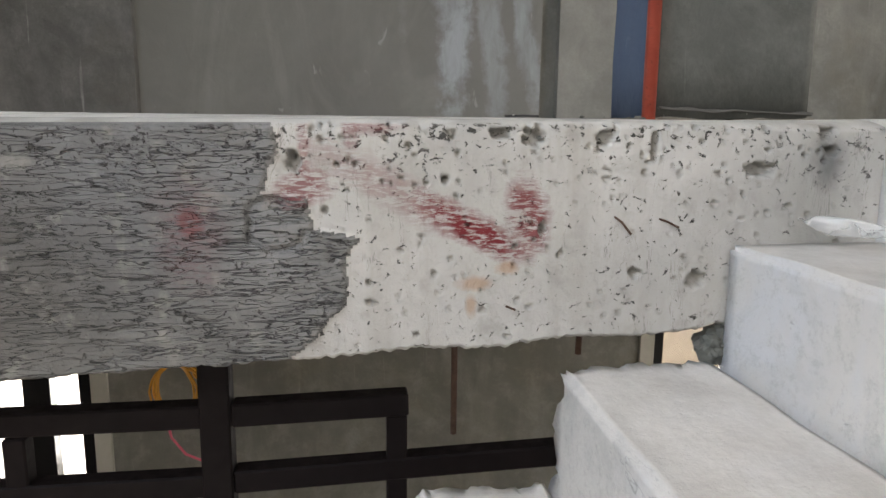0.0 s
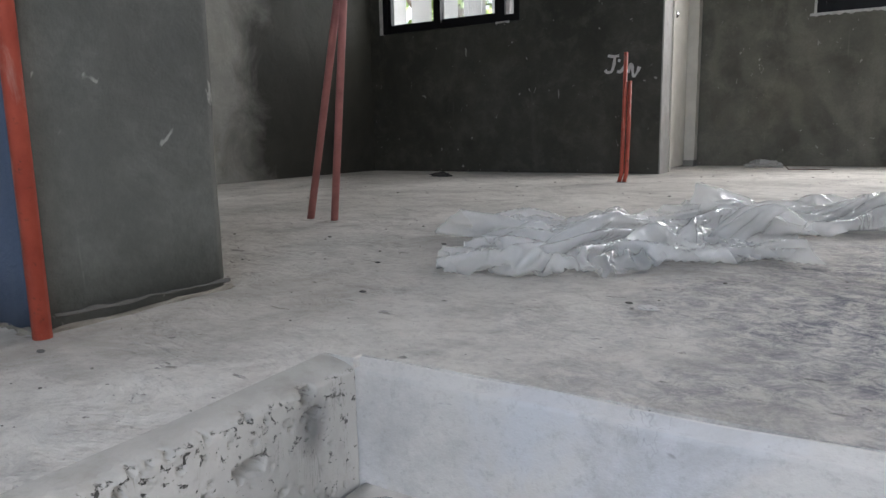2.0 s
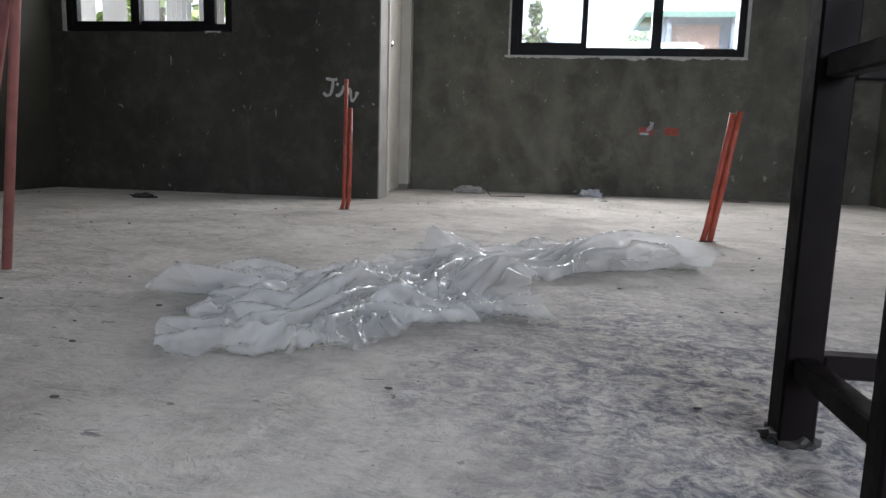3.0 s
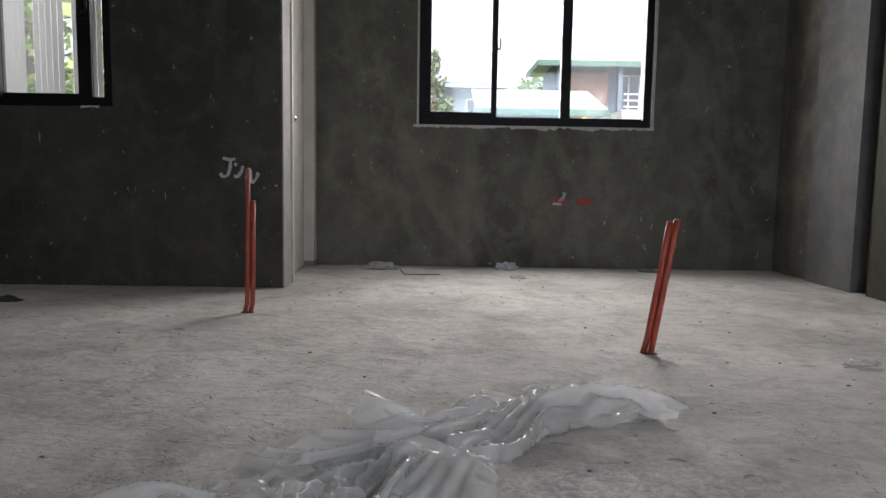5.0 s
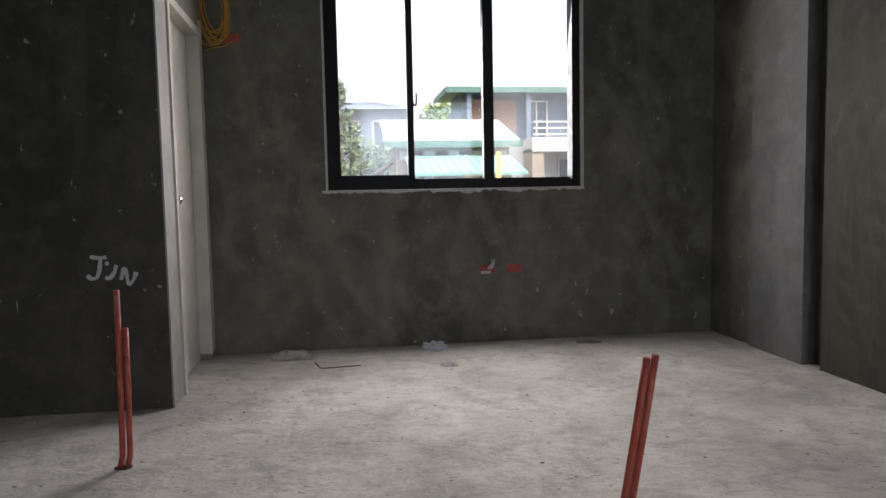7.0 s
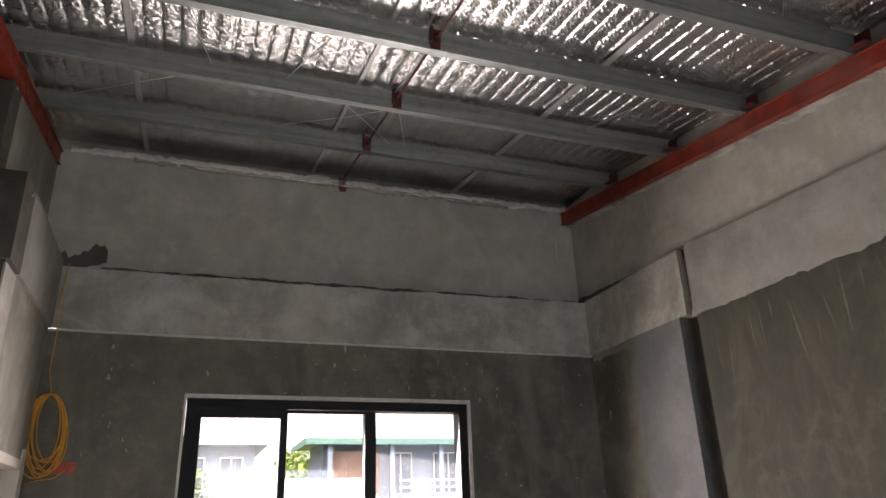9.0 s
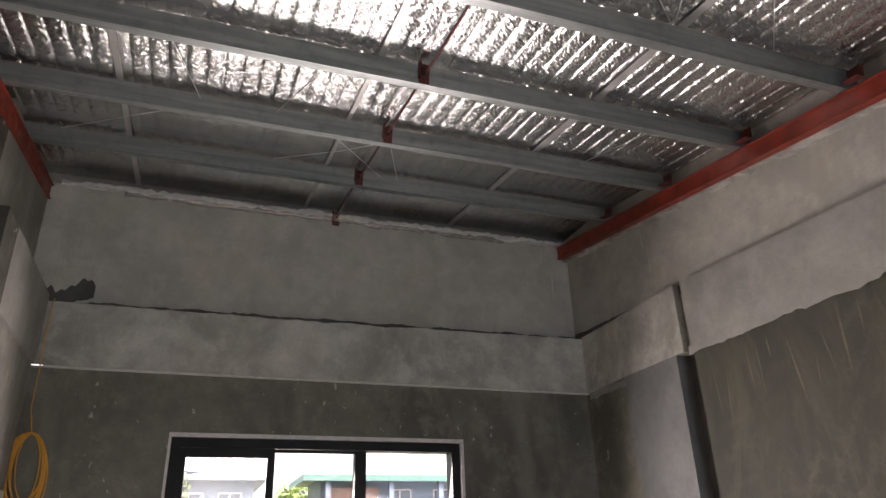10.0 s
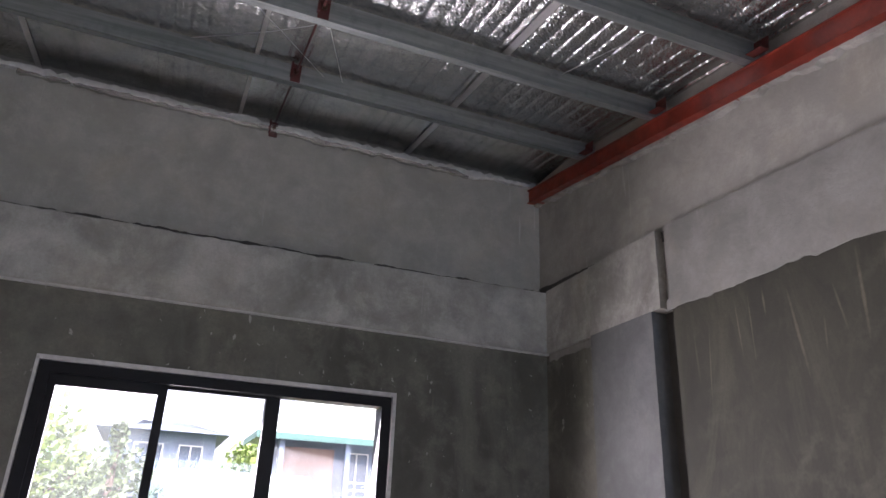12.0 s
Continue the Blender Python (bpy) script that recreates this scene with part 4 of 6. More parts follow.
def strip(u0, u1, v0, v1):
    return [(u0, v0), (u1, v0), (u1, v1), (u0, v1)]


purlin = channel("purlin", M_GALV, [("web", strip(0, 0.003, 0, 0.1)), ("flange", strip(0.003, 0.05, 0, 0.003)), ("flange", strip(0.003, 0.05, 0.097, 0.1)), ("lip", strip(0.047, 0.05, 0.003, 0.015)), ("lip", strip(0.047, 0.05, 0.085, 0.097))],
                 (lambda u, v: (-4.1, u, v), lambda u, v: (RX + 0.04, u, v)), "galvanised steel C purlin under silver foil", "purlin", "roof purlins")
tilt = math.degrees(math.atan(0.142))
PURLINS = [5.655 - 0.655 * k for k in range(14)]
for k, y in enumerate(PURLINS):
    if k == 0:
        purlin.matrix_world = pose(0, y, roof_z(y), tilt)
    else:
        copy_thing(purlin, pose(0, y, roof_z(y), tilt))


def rafter(x, w):
    """A red-oxide channel that follows the roof's slope; w: width away from its web, signed."""
    h, t = 0.105, 0.005
    k = math.copysign(t, w)
    return channel("rafter", M_REDOX, [("web", strip(0, k, 0, h)), ("flange", strip(k, w, 0, t)), ("flange", strip(k, w, h - t, h)), ("lip", strip(0, -2.6 * k, 0, t)), ("lip", strip(0, -2.6 * k, h - 2 * t, h - t))],
                   (lambda u, v: (x + u, BY, roof_z(BY) - h - 0.004 + v), lambda u, v: (x + u, 6.358, roof_z(6.358) - h - 0.004 + v)), "red oxide primed steel roof rafter on the wall head", "rafter", "red rafters")


rafter(RX - 0.03, 0.09)
rafter(-1.778, -0.06)

bm = bmesh.new()
tube(bm, [(0.045, y, roof_z(y) + 0.055) for y in (-3, 0, 3, 6.40)], 0.006, 8)
rod = tagged(part("sag_rod", bm, M_REDDARK), "thin red primed sag rod through the purlins", "sag rod")
bm = bmesh.new()
box(bm, -0.025, 0.025, -0.006, 0.0, -0.052, 0.048)
box(bm, -0.025, 0.02, -0.035, -0.006, 0.01, 0.016)
box(bm, -0.03, -0.02, -0.03, 0.0, -0.03, 0.05)
bm2 = bmesh.new()
tube(bm2, [(0, -0.03, 0), (0, -0.004, 0)], 0.012, 6)
clip = thing("sag_rod_clip", 0, 0, 0, "dark red primed steel cleat bolted to a purlin", "cleat", "purlin cleats")
part("plate", bm, M_REDDARK, clip)
part("nut", bm2, M_RUST, clip)
for k, y in enumerate(PURLINS[:8]):
    p = pose(0.045 + 0.006 * math.sin(k * 2.1), y - 0.004, roof_z(y) + 0.055, tilt)
    if k == 0:
        clip.matrix_world = p
    else:
        copy_thing(clip, p)
copy_thing(clip, pose(0.04, 6.352, 4.03, 0))
bm = bmesh.new()
box(bm, -0.002, 0.0, -0.04, 0.04, 0.0, 0.07)
box(bm, -0.05, 0.0, -0.04, 0.04, 0.0, 0.003)
cleat = tagged(part("rafter_cleat", bm, M_REDDARK), "dark red steel cleat where purlin meets rafter", "cleat", "rafter cleats")
cleat.matrix_world = pose(RX - 0.035, PURLINS[0] - 0.05, roof_z(PURLINS[0]) + 0.004, tilt)
for y in PURLINS[1:5]:
    copy_thing(cleat, pose(RX - 0.035, y - 0.05, roof_z(y) + 0.004, tilt))
for x, w in ((-1.29, 0.03), (-0.165, 0.022), (0.945, 0.04), (-2.4, 0.03)):
    bm = bmesh.new()
    vs = [bm.verts.new((x + dx, y, roof_z(y) + 0.108)) for y in (-3.1, 6.5) for dx in (-w / 2, w / 2)]
    vs += [bm.verts.new((v.co.x, v.co.y, v.co.z + 0.004)) for v in vs]
    for q in ((0, 1, 3, 2), (4, 6, 7, 5), (0, 4, 5, 1), (2, 3, 7, 6), (0, 2, 6, 4), (1, 5, 7, 3)):
        bm.faces.new([vs[i] for i in q])
    tagged(part("foil_tape", bm, M_TAPE), "straight silver tape over a foil seam", "tape", "foil tapes")
rng = random.Random(8)
for i in range(26):
    k = rng.randrange(0, 6)
    y1 = PURLINS[k] - 0.02
    y0 = y1 - 0.58
    x = rng.uniform(-1.6, 1.75)
    dx = rng.uniform(-0.75, 0.75)
    bm = bmesh.new()
    tube(bm, [(x, y0, roof_z(y0) + rng.uniform(0.07, 0.1)), (x + dx / 2, (y0 + y1) / 2, roof_z((y0 + y1) / 2) + rng.uniform(0.075, 0.09)), (x + dx, y1, roof_z(y1) + rng.uniform(0.06, 0.1))], 0.0016, 5)
    tagged(part("tie_wire", bm, M_WIRE), "fine tie wire holding up the foil", "wire", "foil tie wires")

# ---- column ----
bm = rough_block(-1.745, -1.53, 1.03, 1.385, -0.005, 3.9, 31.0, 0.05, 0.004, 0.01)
structure("column", bm, M_COLUMN_TINT, "grey rendered concrete column, one side tinted by cool light", "column")
bm = bmesh.new()
box(bm, -1.757, -1.516, 1.018, 1.398, -0.006, 0.006)
bevel(bm, 0.007, 2)
bmesh.ops.subdivide_edges(bm, edges=bm.edges[:], cuts=6, use_grid_fill=True)
for v in bm.verts:
    v.co += Vector((noise.noise(v.co * 25), noise.noise(v.co * 25 + Vector((5, 0, 0))), 0.7 * noise.noise(v.co * 30))) * 0.016
structure("column_fillet", bm, M_DIRT, "ragged mortar fillet round the column foot", "mortar")
ribbon("column_crack", M_DARK, "dark crack where the column meets its mortar fillet", ((-1.527, 1.05, 0.024), (-1.527, 1.386, 0.016)), 120, -0.002, 0.004, 0.007, 41.0, (0.003, 0, 0))
bm = bmesh.new()
tube(bm, [(-1.512, 1.022, 0), (-1.514, 1.022, 1.4), (-1.518, 1.022, 3.5)], 0.0135, 12)
tagged(part("conduit", bm, M_CONDUIT), "orange plastic conduit fixed up the column corner", "conduit", "orange conduits")


# ---- windows ----
def bar(bm, x0, x1, z0, z1, y0, y1):
    box(bm, x0, x1, y0, y1, z0, z1)


def sash(parent, x0, x1, z0, z1, gx0, gx1, gz0, gz1, y, glass, depth=0.028):
    """One sliding sash: four rails round a pane."""
    bm = bmesh.new()
    bar(bm, x0, gx0, z0, z1, y, y + depth)
    bar(bm, gx1, x1, z0, z1, y, y + depth)
    bar(bm, gx0, gx1, z0, gz0, y, y + depth)
    bar(bm, gx0, gx1, gz1, z1, y, y + depth)
    s = part("sash", bm, M_BLACK, parent)
    bm = bmesh.new()
    bar(bm, gx0 - 0.002, gx1 + 0.002, gz0 - 0.002, gz1 + 0.002, y + depth / 2 - 0.002, y + depth / 2 + 0.002)
    p = part("pane", bm, glass, s)
    p.visible_shadow = False
    return s


def outer_frame(parent, w, y0, y1, t=0.035):
    bm = bmesh.new()
    x0, x1, z0, z1 = w
    bar(bm, x0, x0 + t, z0, z1, y0, y1)
    bar(bm, x1 - t, x1, z0, z1, y0, y1)
    bar(bm, x0 + t, x1 - t, z0, z0 + t, y0, y1)
    bar(bm, x0 + t, x1 - t, z1 - t, z1, y0, y1)
    bar(bm, x0 + t, x1 - t, z0 + t, z0 + t + 0.015, (y0 + y1) / 2 - 0.002, (y0 + y1) / 2 + 0.002)
    return part("window_frame", bm, M_BLACK, parent)


def latch(parent, x, y, z):
    """A crescent latch: backplate, boss and upturned lever."""
    bm = bmesh.new()
    box(bm, x - 0.010, x + 0.010, y - 0.010, y, z - 0.045, z + 0.045)
    tube(bm, [(x + 0.004, y - 0.026, z), (x + 0.004, y - 0.008, z)], 0.014, 10)
    tube(bm, [(x + 0.004, y - 0.022, z - 0.01), (x + 0.03, y - 0.024, z - 0.012), (x + 0.036, y - 0.024, z + 0.02), (x + 0.034, y - 0.024, z + 0.07)], [0.008, 0.007, 0.006, 0.004], 8)
    part("latch", bm, M_BLACK, parent)


win = new("window_1")
tagged(win, "three-light black aluminium sliding window, closed", "window", kind="structure")
x0, x1, z0, z1 = W_N
outer_frame(win, (x0 + 0.012, x1 - 0.016, z0 + 0.006, z1 - 0.016), 6.262, 6.37, 0.055)
sash(win, x0 + 0.03, -0.284, z0 + 0.03, z1 - 0.04, -0.785, -0.328, 1.18, 2.355, 6.275, M_GLASS_DUSTY)
sash(win, -0.325, 0.25, z0 + 0.03, z1 - 0.04, -0.284, 0.208, 1.13, 2.395, 6.31, M_GLASS)
sash(win, 0.208, x1 - 0.03, z0 + 0.03, z1 - 0.04, 0.288, 0.835, 1.12, 2.42, 6.34, M_GLASS_DUSTY)
latch(win, -0.3, 6.275, 1.66)
# white reveal lining and the ragged mortar on the sill
bm = bmesh.new()
for q in ((x0 - 0.004, x0 + 0.010, z0, z1), (x1 - 0.014, x1 + 0.006, z0, z1), (x0 - 0.004, x1 + 0.006, z1 - 0.014, z1 + 0.008), (x0 - 0.004, x1 + 0.006, z0 - 0.004, z0 + 0.004)):
    bar(bm, *q, 6.243, 6.395)
structure("window_trim", bm, M_LIME, "thin white mortar lining round a window", "trim")


def crust(name, x0, x1, z, y, depth, seed, label):
    """Dried mortar that ran over a sill, with a ragged lower edge."""
    bm = bmesh.new()
    n = int((x1 - x0) / 0.008)
    cols = []
    for i in range(n + 1):
        x = x0 + (x1 - x0) * i / n
        d = depth * (0.55 + 0.9 * noise.noise((x * 6, seed, 0)) + 0.5 * noise.noise((x * 28, seed, 2)))
        d = max(0.004, d)
        cols.append([bm.verts.new(c) for c in ((x, y + 0.02, z + 0.008), (x, y - 0.004, z + 0.006), (x, y - 0.005, z - d * 0.7), (x, y + 0.003, z - d))])
    for a, b in zip(cols, cols[1:]):
        for k in range(3):
            bm.faces.new((a[k], a[k + 1], b[k + 1], b[k]))
    structure(name, bm, M_LIME, label, "mortar")


crust("sill_mortar", x0 - 0.03, x1 + 0.01, z0, NY - 0.002, 0.028, 1.0, "ragged white mortar along the window sill")

wj = new("window_2")
tagged(wj, "black aluminium sliding window, partly open", "window", kind="structure")
x0, x1, z0, z1 = W_J
outer_frame(wj, (x0 + 0.012, x1 - 0.01, z0 + 0.006, z1 - 0.012), 5.10, 5.20, 0.04)
sash(wj, x0 + 0.05, -3.31, z0 + 0.04, z1 - 0.05, -3.76, -3.37, 1.13, 2.40, 5.115, M_GLASS_DUSTY)
sash(wj, -3.37, -2.79, z0 + 0.04, z1 - 0.05, -3.31, -2.87, 1.14, 2.40, 5.15, M_GLASS_STREAKED)
latch(wj, -2.835, 5.15, 1.62)
crust("sill_mortar_b", -2.83, -2.72, z0, JY - 0.002, 0.02, 4.0, "small white mortar smear under a window")
bm = bmesh.new()
bar(bm, x0 - 0.01, x0 + 0.01, z0, z1, JY - 0.006, JY + 0.14)
structure("window_trim_b", bm, M_LIME, "white mortar edge beside a window", "trim")

for n, (y0, y1, z0, z1) in ((3, W_L1), (4, W_L2)):
    w = new("window_%d" % n)
    tagged(w, "black framed window in the storey below", "window", kind="structure")
    bm = bmesh.new()
    for q in ((y0, y0 + 0.07, z0, z1), (y1 - 0.07, y1, z0, z1), (y0 + 0.07, y1 - 0.07, z0, z0 + 0.05), (y0 + 0.07, y1 - 0.07, z1 - 0.05, z1), (y1 - 0.36, y1 - 0.22, z0 + 0.05, z1 - 0.05)):
        box(bm, LX - 0.15, LX - 0.07, q[0], q[1], q[2], q[3])
    part("window_frame", bm, M_BLACK, w)
    bm = bmesh.new()
    box(bm, LX - 0.112, LX - 0.108, y0 + 0.06, y1 - 0.06, z0 + 0.04, z1 - 0.04)
    part("pane", bm, M_GLASS, w).visible_shadow = False
    bm = bmesh.new()
    box(bm, LX - 0.06, LX - 0.035, y1 + 0.002, y1 + 0.09, z0 - 0.1, z1 + 0.1)
    box(bm, LX - 0.06, LX - 0.035, y0 - 0.09, y0 - 0.002, z0 - 0.1, z1 + 0.1)
    part("casing", bm, M_WHITEPAINT, w)

# ---- door in the return wall ----
door = new("door_1")
tagged(door, "closed white panelled door with a round steel knob", "door", kind="structure")
bm = bmesh.new()
box(bm, -1.75, -1.712, 5.345, 6.075, 0.012, 2.05)
bevel(bm, 0.004, 1)
leaf = part("leaf", bm, M_WHITEPAINT, door)
bm = bmesh.new()
for q in ((5.30, 5.345, 0, 2.1), (6.075, 6.12, 0.05, 2.1), (5.345, 6.075, 2.055, 2.1)):
    box(bm, -1.79, -1.635, q[0], q[1], q[2], q[3])
box(bm, -1.79, -1.638, 6.12, 6.19, 0.05, 2.16)
part("door_frame", bm, M_WHITEPAINT, door)
bm = bmesh.new()
bmesh.ops.create_uvsphere(bm, u_segments=14, v_segments=10, radius=0.024, matrix=Matrix.Translation((-1.655, 5.41, 1.04)))
tube(bm, [(-1.712, 5.41, 1.04), (-1.67, 5.41, 1.04)], 0.012, 10)
part("door_knob", bm, M_STEEL, door, "small round chrome knob")
# Pale skin over the wall end, painting in the window light on it.
bm = bmesh.new()
box(bm, -1.655, -1.646, JY - 0.001, 5.298, 0, 2.82)
structure("lit_end_strip", bm, M_WALL_PALE, "pale strip for window light on the return wall end", "trim")

# ---- conduit stubs and leaning conduits ----
def conduit_stub(pts_list, name, label, material, r=0.011):
    e = thing(name, *pts_list[0][0], label, "conduit", "orange conduits")
    for pts in pts_list:
        bm = bmesh.new()
        o = Vector(pts_list[0][0])
        tube(bm, [Vector(p) - o for p in pts], r, 12)
        part("pipe", bm, material, e)
    return e


conduit_stub([[(-1.672, 4.305, 0), (-1.66, 4.305, 0.05), (-1.652, 4.305, 0.4), (-1.648, 4.3, 0.70)], [(-1.648, 4.318, 0), (-1.636, 4.318, 0.05), (-1.63, 4.318, 0.3), (-1.628, 4.316, 0.55)]],
             "conduit_stub", "pair of orange conduit stubs standing out of the floor", M_CONDUIT)
conduit_stub([[(0.078, 3.59, 0), (0.09, 3.585, 0.06), (0.118, 3.56, 0.3), (0.142, 3.54, 0.52)], [(0.104, 3.58, 0), (0.112, 3.575, 0.06), (0.14, 3.55, 0.3), (0.166, 3.53, 0.53)]],
             "conduit_stub", "pair of orange conduit stubs leaning out of the floor", M_CONDUIT, 0.012)
conduit_stub([[(-2.13, 2.285, 0), (-1.96, 2.29, 0.78), (-1.76, 2.295, 1.7)]], "conduit", "dusty pink conduit leaning up from the floor", M_CONDUIT_DUSTY, 0.0125)
conduit_stub([[(-2.018, 2.278, 0), (-1.918, 2.26, 0.78), (-1.80, 2.24, 1.7)]], "conduit", "dusty pink conduit standing up from the floor", M_CONDUIT_DUSTY, 0.0125)
for x, y in ((-1.66, 4.31), (0.1, 3.585), (-2.13, 2.285), (-2.018, 2.278)):
    bm = bmesh.new()
    bmesh.ops.create_icosphere(bm, subdivisions=2, radius=0.03)
    for v in bm.verts:
        v.co = Vector((v.co.x * 1.2, v.co.y, v.co.z * 0.12)) * (1 + 0.3 * noise.noise(v.co * 40))
    o = part("mortar_dab", bm, M_SCRAP if y > 3 else M_FLOOR)
    o.location = (x, y, 0.001)
    tagged(o, "small mortar collar at the foot of a conduit", "mortar", "mortar collars")


# ---- steel railings ----
def square_bar(bm, a, b, w):
    """A square bar between two points."""
    a, b = Vector(a), Vector(b)
    d = (b - a).normalized()
    m = d.to_track_quat("Z", "Y").to_matrix().to_4x4() if abs(d.z) < 0.99 else Matrix.Identity(4)
    m.translation = a
    if d.z < -0.99:
        m.translation = b
    n = (b - a).length
    box(bm, -w / 2, w / 2, -w / 2, w / 2, 0, n, m)


def railing(name, label, bars, origin):
    e = thing(name, *origin, label, "railing", "brown steel railings")
    o = Vector(origin)
    for kind, a, b, w in bars:
        bm = bmesh.new()
        square_bar(bm, Vector(a) - o, Vector(b) - o, w)
        bevel(bm, 0.003, 1)
        part(kind, bm, M_RAIL, e)
    return e


PX, PY = -0.275, 1.525
bars = [("post", (PX, PY, 0), (PX, PY, 1.0), 0.045), ("post", (PX, 1.28, -0.0), (PX, 1.28, 1.0), 0.035),
        ("rail", (PX, PY - 0.025, 0.105), (PX, 1.3, 0.105), 0.028), ("rail", (PX, PY - 0.025, 0.47), (PX, 1.3, 0.47), 0.028),
        ("rail", (PX, PY + 0.025, 0.985), (PX, 1.262, 0.985), 0.04),
        ("rail", (PX + 0.025, PY, 0.105), (1.86, PY, 0.105), 0.03), ("rail", (PX + 0.025, PY, 0.47), (1.86, PY, 0.47), 0.03), ("rail", (PX, PY, 1.02), (1.86, PY, 1.02), 0.04)]
for i, x in enumerate((0.1, 0.5, 0.9, 1.3, 1.7)):
    bars.append(("baluster", (x, PY, 0.12), (x, PY, 1.0), 0.025))
railing("railing", "dark brown painted square steel stair railing", bars, (PX, PY, 0))
# its mortar foot and dust
bm = bmesh.new()
bmesh.ops.create_icosphere(bm, subdivisions=3, radius=1.0)
for v in bm.verts:
    k = 1 + 0.35 * noise.noise(v.co * 3)
    v.co = Vector((v.co.x * 0.034 * k, v.co.y * 0.032 * k, v.co.z * 0.012 * k + 0.006 * noise.noise(v.co * 9)))
o = tagged(part("post_mortar", bm, M_SCRAP), "dark burnt weld spatter at the foot of a post", "mortar")
o.location = (PX, PY, 0.004)

RXX = -1.2
bars = [("rail", (RXX, -1.7, -0.452), (RXX, 0.205, -0.448), 0.036), ("rail", (RXX, -1.7, -0.565), (RXX, 0.205, -0.56), 0.036), ("post", (RXX, 0.225, -1.3), (RXX, 0.225, -0.30), 0.045),
        ("rail", (RXX, 0.248, -0.448), (RXX, 0.515, -0.442), 0.036), ("post", (RXX, 0.497, -0.9), (RXX, 0.497, -0.46), 0.032), ("rail", (RXX, 0.248, -0.556), (RXX, 0.77, -0.54), 0.036),
        ("post", (RXX, -0.06, -1.3), (RXX, -0.06, -0.47), 0.032), ("rail", (RXX, -1.7, -0.9), (RXX, 0.9, -0.9), 0.032), ("post", (RXX, -0.7, -1.3), (RXX, -0.7, -0.47), 0.045), ("post", (RXX, -1.68, -1.3), (RXX, -1.68, -0.45), 0.045)]
railing("railing", "dark brown steel railing with a square key pattern below the floor", bars, (RXX, 0.225, -1.36))
bm = bmesh.new()
box(bm, -1.4, -1.05, BY, 0.95, -1.55, -1.36)
structure("landing_kerb", bm, M_FLOOR, "concrete edge strip that carries the lower railing", "kerb")

# starter bars hanging under the floor edge
for y, z0, z1, x in ((0.588, -0.50, -0.30, -1.2), (0.775, -0.36, -0.29, -1.16)):
    bm = bmesh.new()
    tube(bm, [(x, y, z1), (x + 0.002, y, (z0 + z1) / 2), (x, y, z0)], 0.005, 8)
    tagged(part("rebar", bm, M_RUST), "rusty steel bar hanging below the concrete edge", "rebar", "starter bars")
# tie-wire ends left in the cast face
for y, z, dy, dz in ((0.775, -0.13, 0.028, -0.03), (0.838, -0.135, 0.032, -0.014), (0.632, -0.252, 0.014, -0.003)):
    bm = bmesh.new()
    tube(bm, [(EDGE_X - 0.004, y, z), (EDGE_X + 0.006, y + dy * 0.4, z + dz * 0.3), (EDGE_X + 0.010, y + dy * 0.85, z + dz * 0.85)], 0.0015, 6)
    tagged(part("wire_end", bm, M_RUST), "dark bent wire end in the concrete face", "wire", "wire ends")

# broken concrete between the floor edge and the step
rng = random.Random(12)
for i in range(5):
    bm = bmesh.new()
    r = rng.uniform(0.018, 0.03)
    bmesh.ops.create_icosphere(bm, subdivisions=3, radius=r)
    for v in bm.verts:
        v.co *= 1 + 0.5 * noise.noise(v.co * 60 + Vector((i, 0, 0))) + 0.25 * noise.noise(v.co * 170)
    o = tagged(part("concrete_lump", bm, M_COLUMN), "rough broken concrete lump between floor edge and step", "concrete", "broken concrete")
    o.location = (EDGE_X - 0.005 - 0.01 * (i % 2), 0.935 + 0.012 * i, -0.322 + 0.008 * (i % 3) - 0.004 * i)

# ---- clear plastic sheeting ----
def crumple(w, h, cell, target, seed, gravity, steps=480, bands=(5, 9, 16), lift=0.02):
    """A thin sheet of w by h metres pushed together towards target(u, v) on a floor: it keeps its lengths and so buckles into folds."""
    rng = np.random.default_rng(seed)
    nx, ny = int(w / cell) + 1, int(h / cell) + 1
    u, v = np.meshgrid(np.linspace(-w / 2, w / 2, nx), np.linspace(-h / 2, h / 2, ny), indexing="ij")
    soft = np.zeros((nx, ny))
    for f in bands:
        for q, e in rng.uniform(0, 2 * math.pi, (12, 2)):
            soft += np.sin((u * math.cos(q) + v * math.sin(q)) * f * 2 + e) / f
    p = np.stack([u, v, lift * (1.5 + soft)], -1)
    goal = np.stack(target(u, v), -1)
    links = ((1, 0, 1.0), (0, 1, 1.0), (1, 1, 1.0), (1, -1, 1.0), (2, 0, 0.1), (0, 2, 0.1))
    for it in range(steps):
        if it < steps * 0.85:
            p[..., :2] += 0.012 * (goal - p[..., :2])
        p[..., 2] -= gravity
        for rep in range(3):
            acc = np.zeros_like(p)
            for di, dj, s in links:
                i0, i1 = slice(0, nx - di), slice(di, nx)
                j0, j1 = (slice(0, ny - dj), slice(dj, ny)) if dj >= 0 else (slice(-dj, ny), slice(0, ny + dj))
                d = p[i1, j1] - p[i0, j0]
                n = np.sqrt((d * d).sum(-1, keepdims=True)) + 1e-9
                c = d * (s * 0.5 * (1 - cell * math.hypot(di, dj) / n))
                acc[i0, j0] += c
                acc[i1, j1] -= c
            p += acc * 0.33
            p[..., 2] = np.maximum(p[..., 2], 0.003)
    return p


